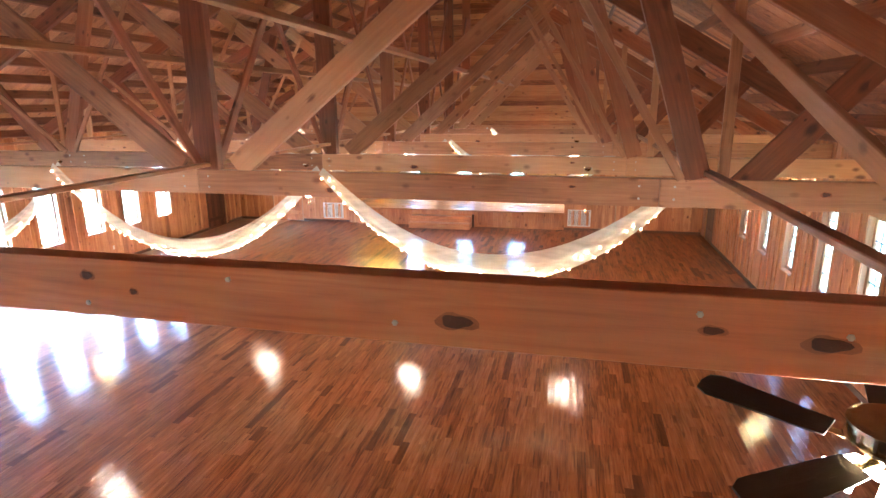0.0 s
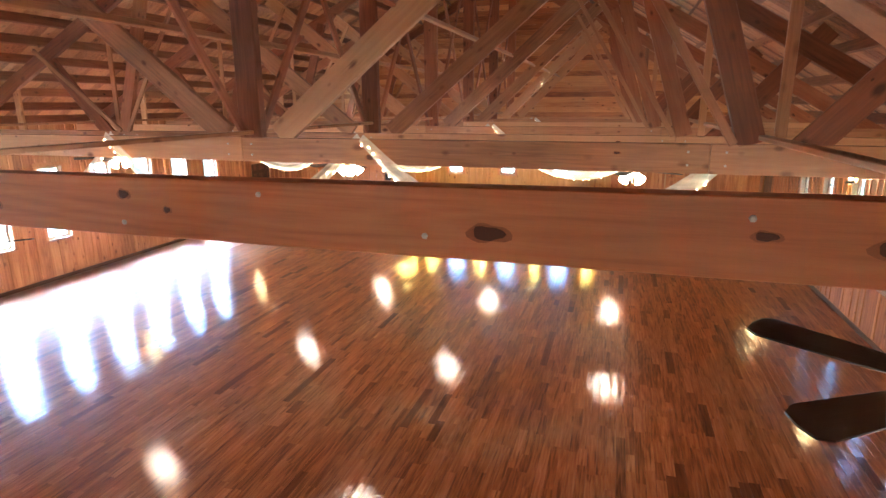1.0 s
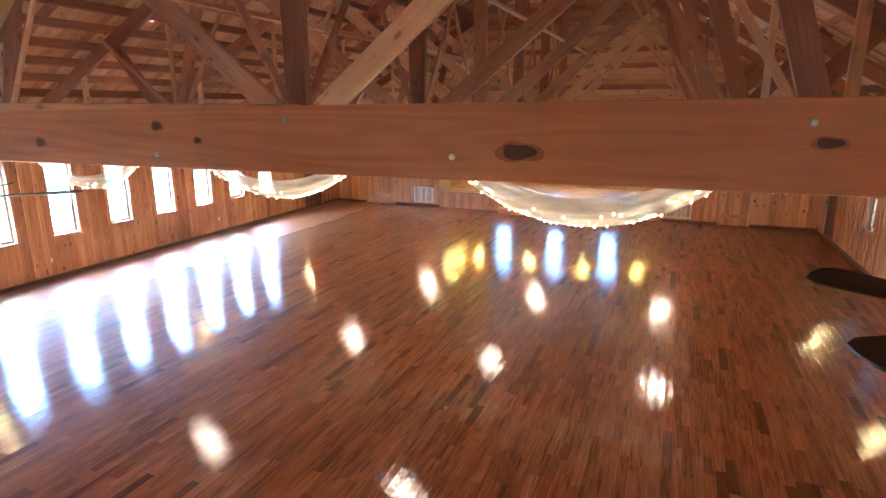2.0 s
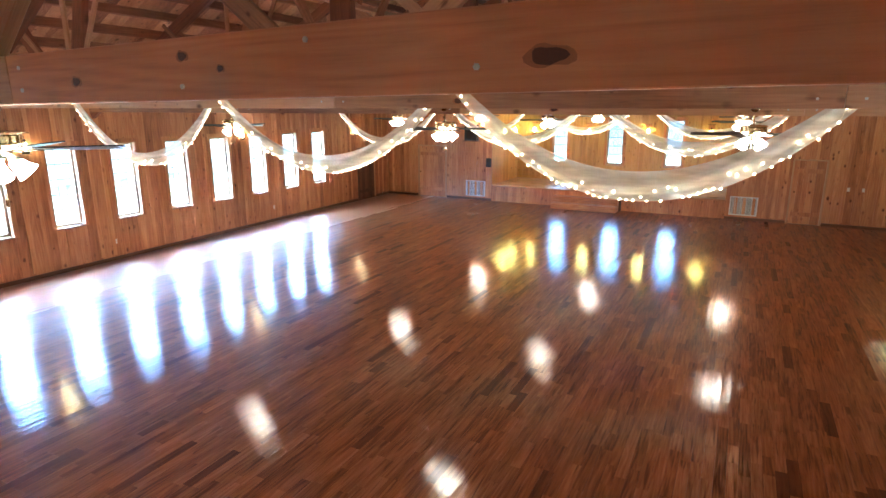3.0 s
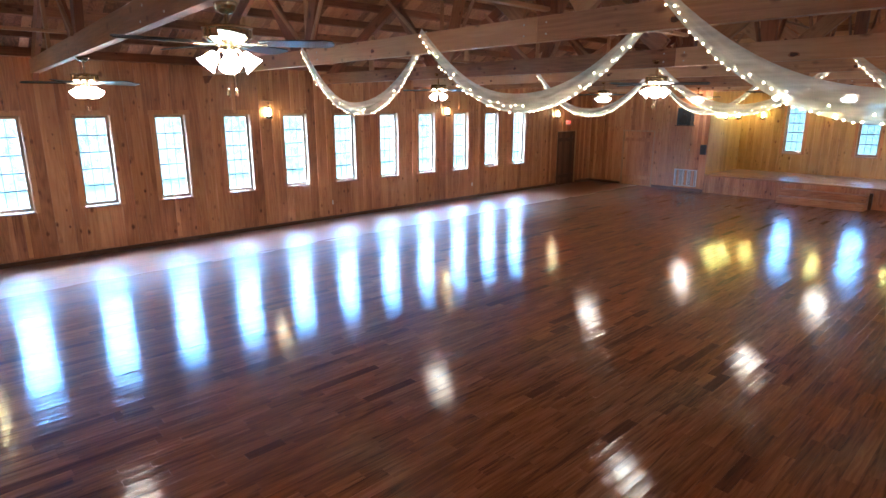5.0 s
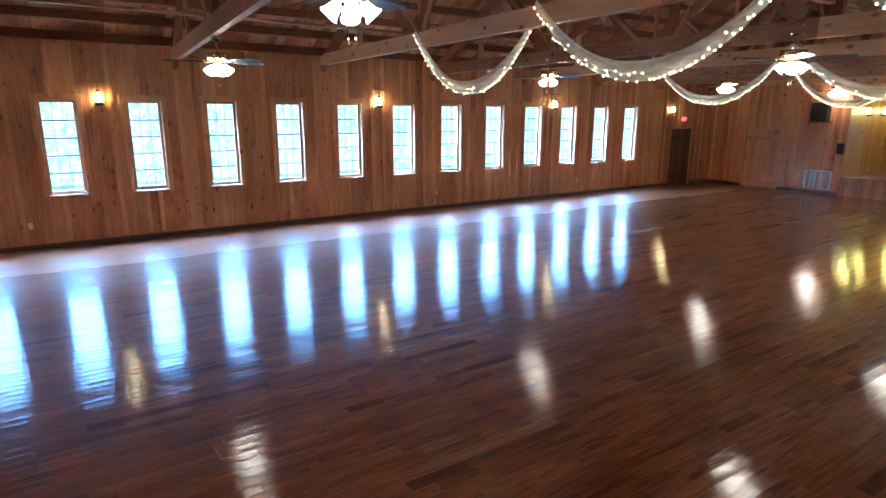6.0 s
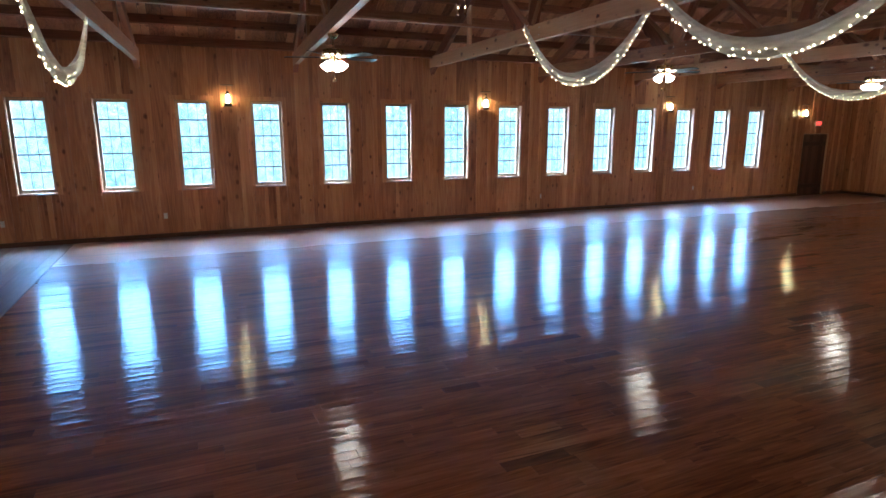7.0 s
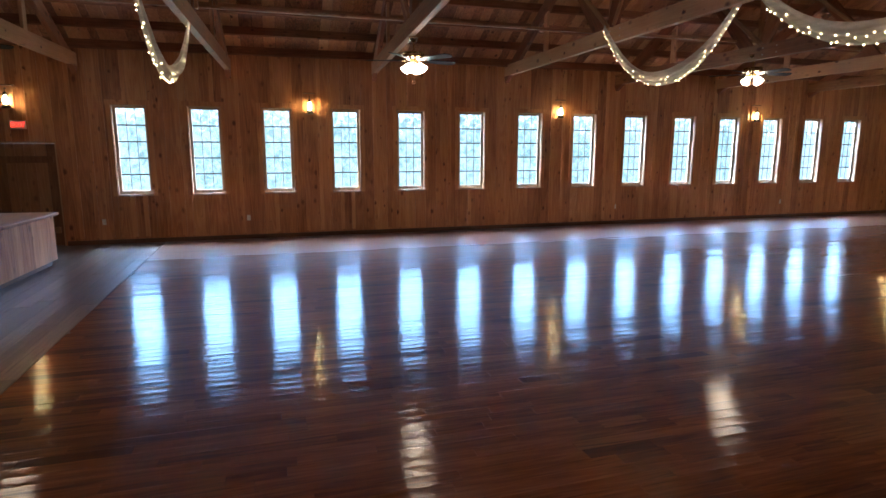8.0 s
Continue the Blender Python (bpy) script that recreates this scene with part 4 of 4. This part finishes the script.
def speaker(x, z):
    s = thing("loudspeaker", "black loudspeaker box fixed high on the end wall", "speaker", "loudspeakers", pose(x, NY - 0.004, z))
    part("cabinet", box_bm(-0.24, 0.24, -0.3, 0, 0, 0.58, 0.015), M_BLACK, s)
    part("cone", lathe([(0.15, 0.0), (0.15, 0.012), (0.11, 0.004), (0.04, -0.02)], 20), M_IRON, s, m=pose(0, -0.302, 0.2, 90, 0, 0))
    part("tweeter", lathe([(0.06, 0.0), (0.06, 0.01), (0.02, 0.002)], 16), M_IRON, s, m=pose(0, -0.302, 0.45, 90, 0, 0))
    part("bracket", box_bm(-0.3, 0.3, -0.32, 0, -0.035, -0.002, 0.003), M_DOOR, s)


speaker(-8.73, 2.3)
speaker(0.62, 2.26)
box = thing("control_box", "small black control box on the stage jamb", "control box", m=pose(-8.05, NY - 0.003, 1.3))
part("case", box_bm(-0.10, 0.09, -0.09, 0, 0, 0.34, 0.008), M_BLACK, box)
part("display", box_bm(-0.06, 0.05, -0.094, -0.089, 0.2, 0.28), M_IRON, box)


def exit_sign(m):
    e = thing("exit_sign", "white exit sign with lit red letters above the door", "exit sign", "exit signs", m)
    part("case", box_bm(0.0, 0.05, -0.125, 0.125, -0.08, 0.08, 0.006), M_WHITE, e)
    cu = bpy.data.curves.new("letters", 'FONT')
    cu.body, cu.size, cu.align_x, cu.align_y, cu.extrude = "EXIT", 0.115, 'CENTER', 'CENTER', 0.002
    cu.materials.append(M_EXIT)
    t = new("letters", cu)
    t.parent = e
    t.matrix_basis = pose(0.053, 0, 0, 90, 0, 90)
    tagged(t, "red lit letters")


exit_sign(pose(WX + 0.002, -3.42, 2.34))
exit_sign(pose(WX + 0.002, 20.1, 2.34))


def wall_plate(m, label, cat):
    p = thing("wall_plate", label, cat, "wall plates", m)
    part("plate", box_bm(0, 0.006, -0.036, 0.036, -0.058, 0.058, 0.002), M_WHITE, p)
    for z in (-0.026, 0.02):
        part("socket", box_bm(0.005, 0.008, -0.016, 0.016, z - 0.012, z + 0.016), M_VENT, p)


for y in (-2.15, 0.6, 4.8, 9.54, 14.9):
    wall_plate(pose(WX + 0.002, y, 0.45), "ivory electric socket plate low on the wall", "socket")
for x, z in ((-8.59, 1.45), (3.45, 1.15), (3.82, 1.15)):
    wall_plate(pose(x, NY - 0.002, z, 0, 0, -90), "ivory switch plate on the end wall", "switch")

# ---- bar counter ----
bar = thing("bar_counter", "pine boarded bar counter with a thick wooden top", "counter", m=pose(-10.6, -2.35, 0, 0, 0, -3))
part("body", box_bm(0.05, 4.0, -0.75, -0.05, 0.09, 0.82), M_DOOR, bar)
part("toe_kick", box_bm(0.10, 4.0, -0.72, -0.10, 0.0, 0.09), M_BASE, bar)
cuts = split_span(0.05, 4.0, 0.12, 0.2)
for a, b in zip(cuts, cuts[1:]):
    part("front_board", quads("front_board", [(a + 0.0015, b - 0.0015, -0.05, -0.034, 0.09, 0.82)], M_WALL), M_WALL, bar)
cuts = split_span(-0.74, -0.06, 0.12, 0.2)
for a, b in zip(cuts, cuts[1:]):
    part("end_board", quads("end_board", [(0.034, 0.05, a + 0.0015, b - 0.0015, 0.09, 0.82)], M_WALL), M_WALL, bar)
part("countertop", box_bm(-0.03, 4.05, -0.82, 0.03, 0.82, 0.87, 0.012), M_BEAM, bar, "varnished plank top")


# ---- floor strips ----
SPLIT_Y, STRIP = -1.05, 0.11
near, rest = [], []
x = WX + 0.002
while x < EX - 0.01:
    y = SPLIT_Y + rng.uniform(-1.2, 0)
    x1 = min(x + STRIP, EX)
    while y < NY - 0.01:
        y1 = min(y + rng.choice((0.35, 0.5, 0.65, 0.85, 1.1, 1.5)), NY - 0.002)
        if y1 > SPLIT_Y + 0.05:
            drop = rng.uniform(0.0, 0.0008)
            row = (x + 0.0006, x1 - 0.0006, max(y, SPLIT_Y) + 0.0006, y1 - 0.0006, -0.013, -drop)
            tilt = rng.gauss(0, 0.0004)
            row = row[:5] + (-drop - tilt, -drop + tilt)
            (near if -3.0 < x < -0.9 and 3.2 < (y + y1) / 2 < 12.0 and len(near) < 298 else rest).append(row)
        y = y1
    x = x1
for row in near:
    part("floor_strip", quads("floor_strip", [row], M_STRIP), M_STRIP, floor)
tagged(part("floor_strips", quads("floor_strips", rest, M_FLOOR), M_FLOOR, floor), kind="stuff")
rows = []
y = SY
while y < SPLIT_Y - 0.01:
    y1 = min(y + 0.19, SPLIT_Y)
    x = WX
    while x < EX - 0.01:
        n = min(rng.uniform(1.8, 3.6), EX - x)
        rows.append((x + 0.001, x + n - 0.001, y + 0.0015, y1 - 0.0015, -0.013, rng.uniform(-0.001, 0.0005)))
        x += n
    y = y1
tagged(part("bar_floor_planks", quads("bar_floor_planks", rows, M_BARFLOOR), M_BARFLOOR, floor, "wider grey-brown planks by the bar"), kind="stuff")
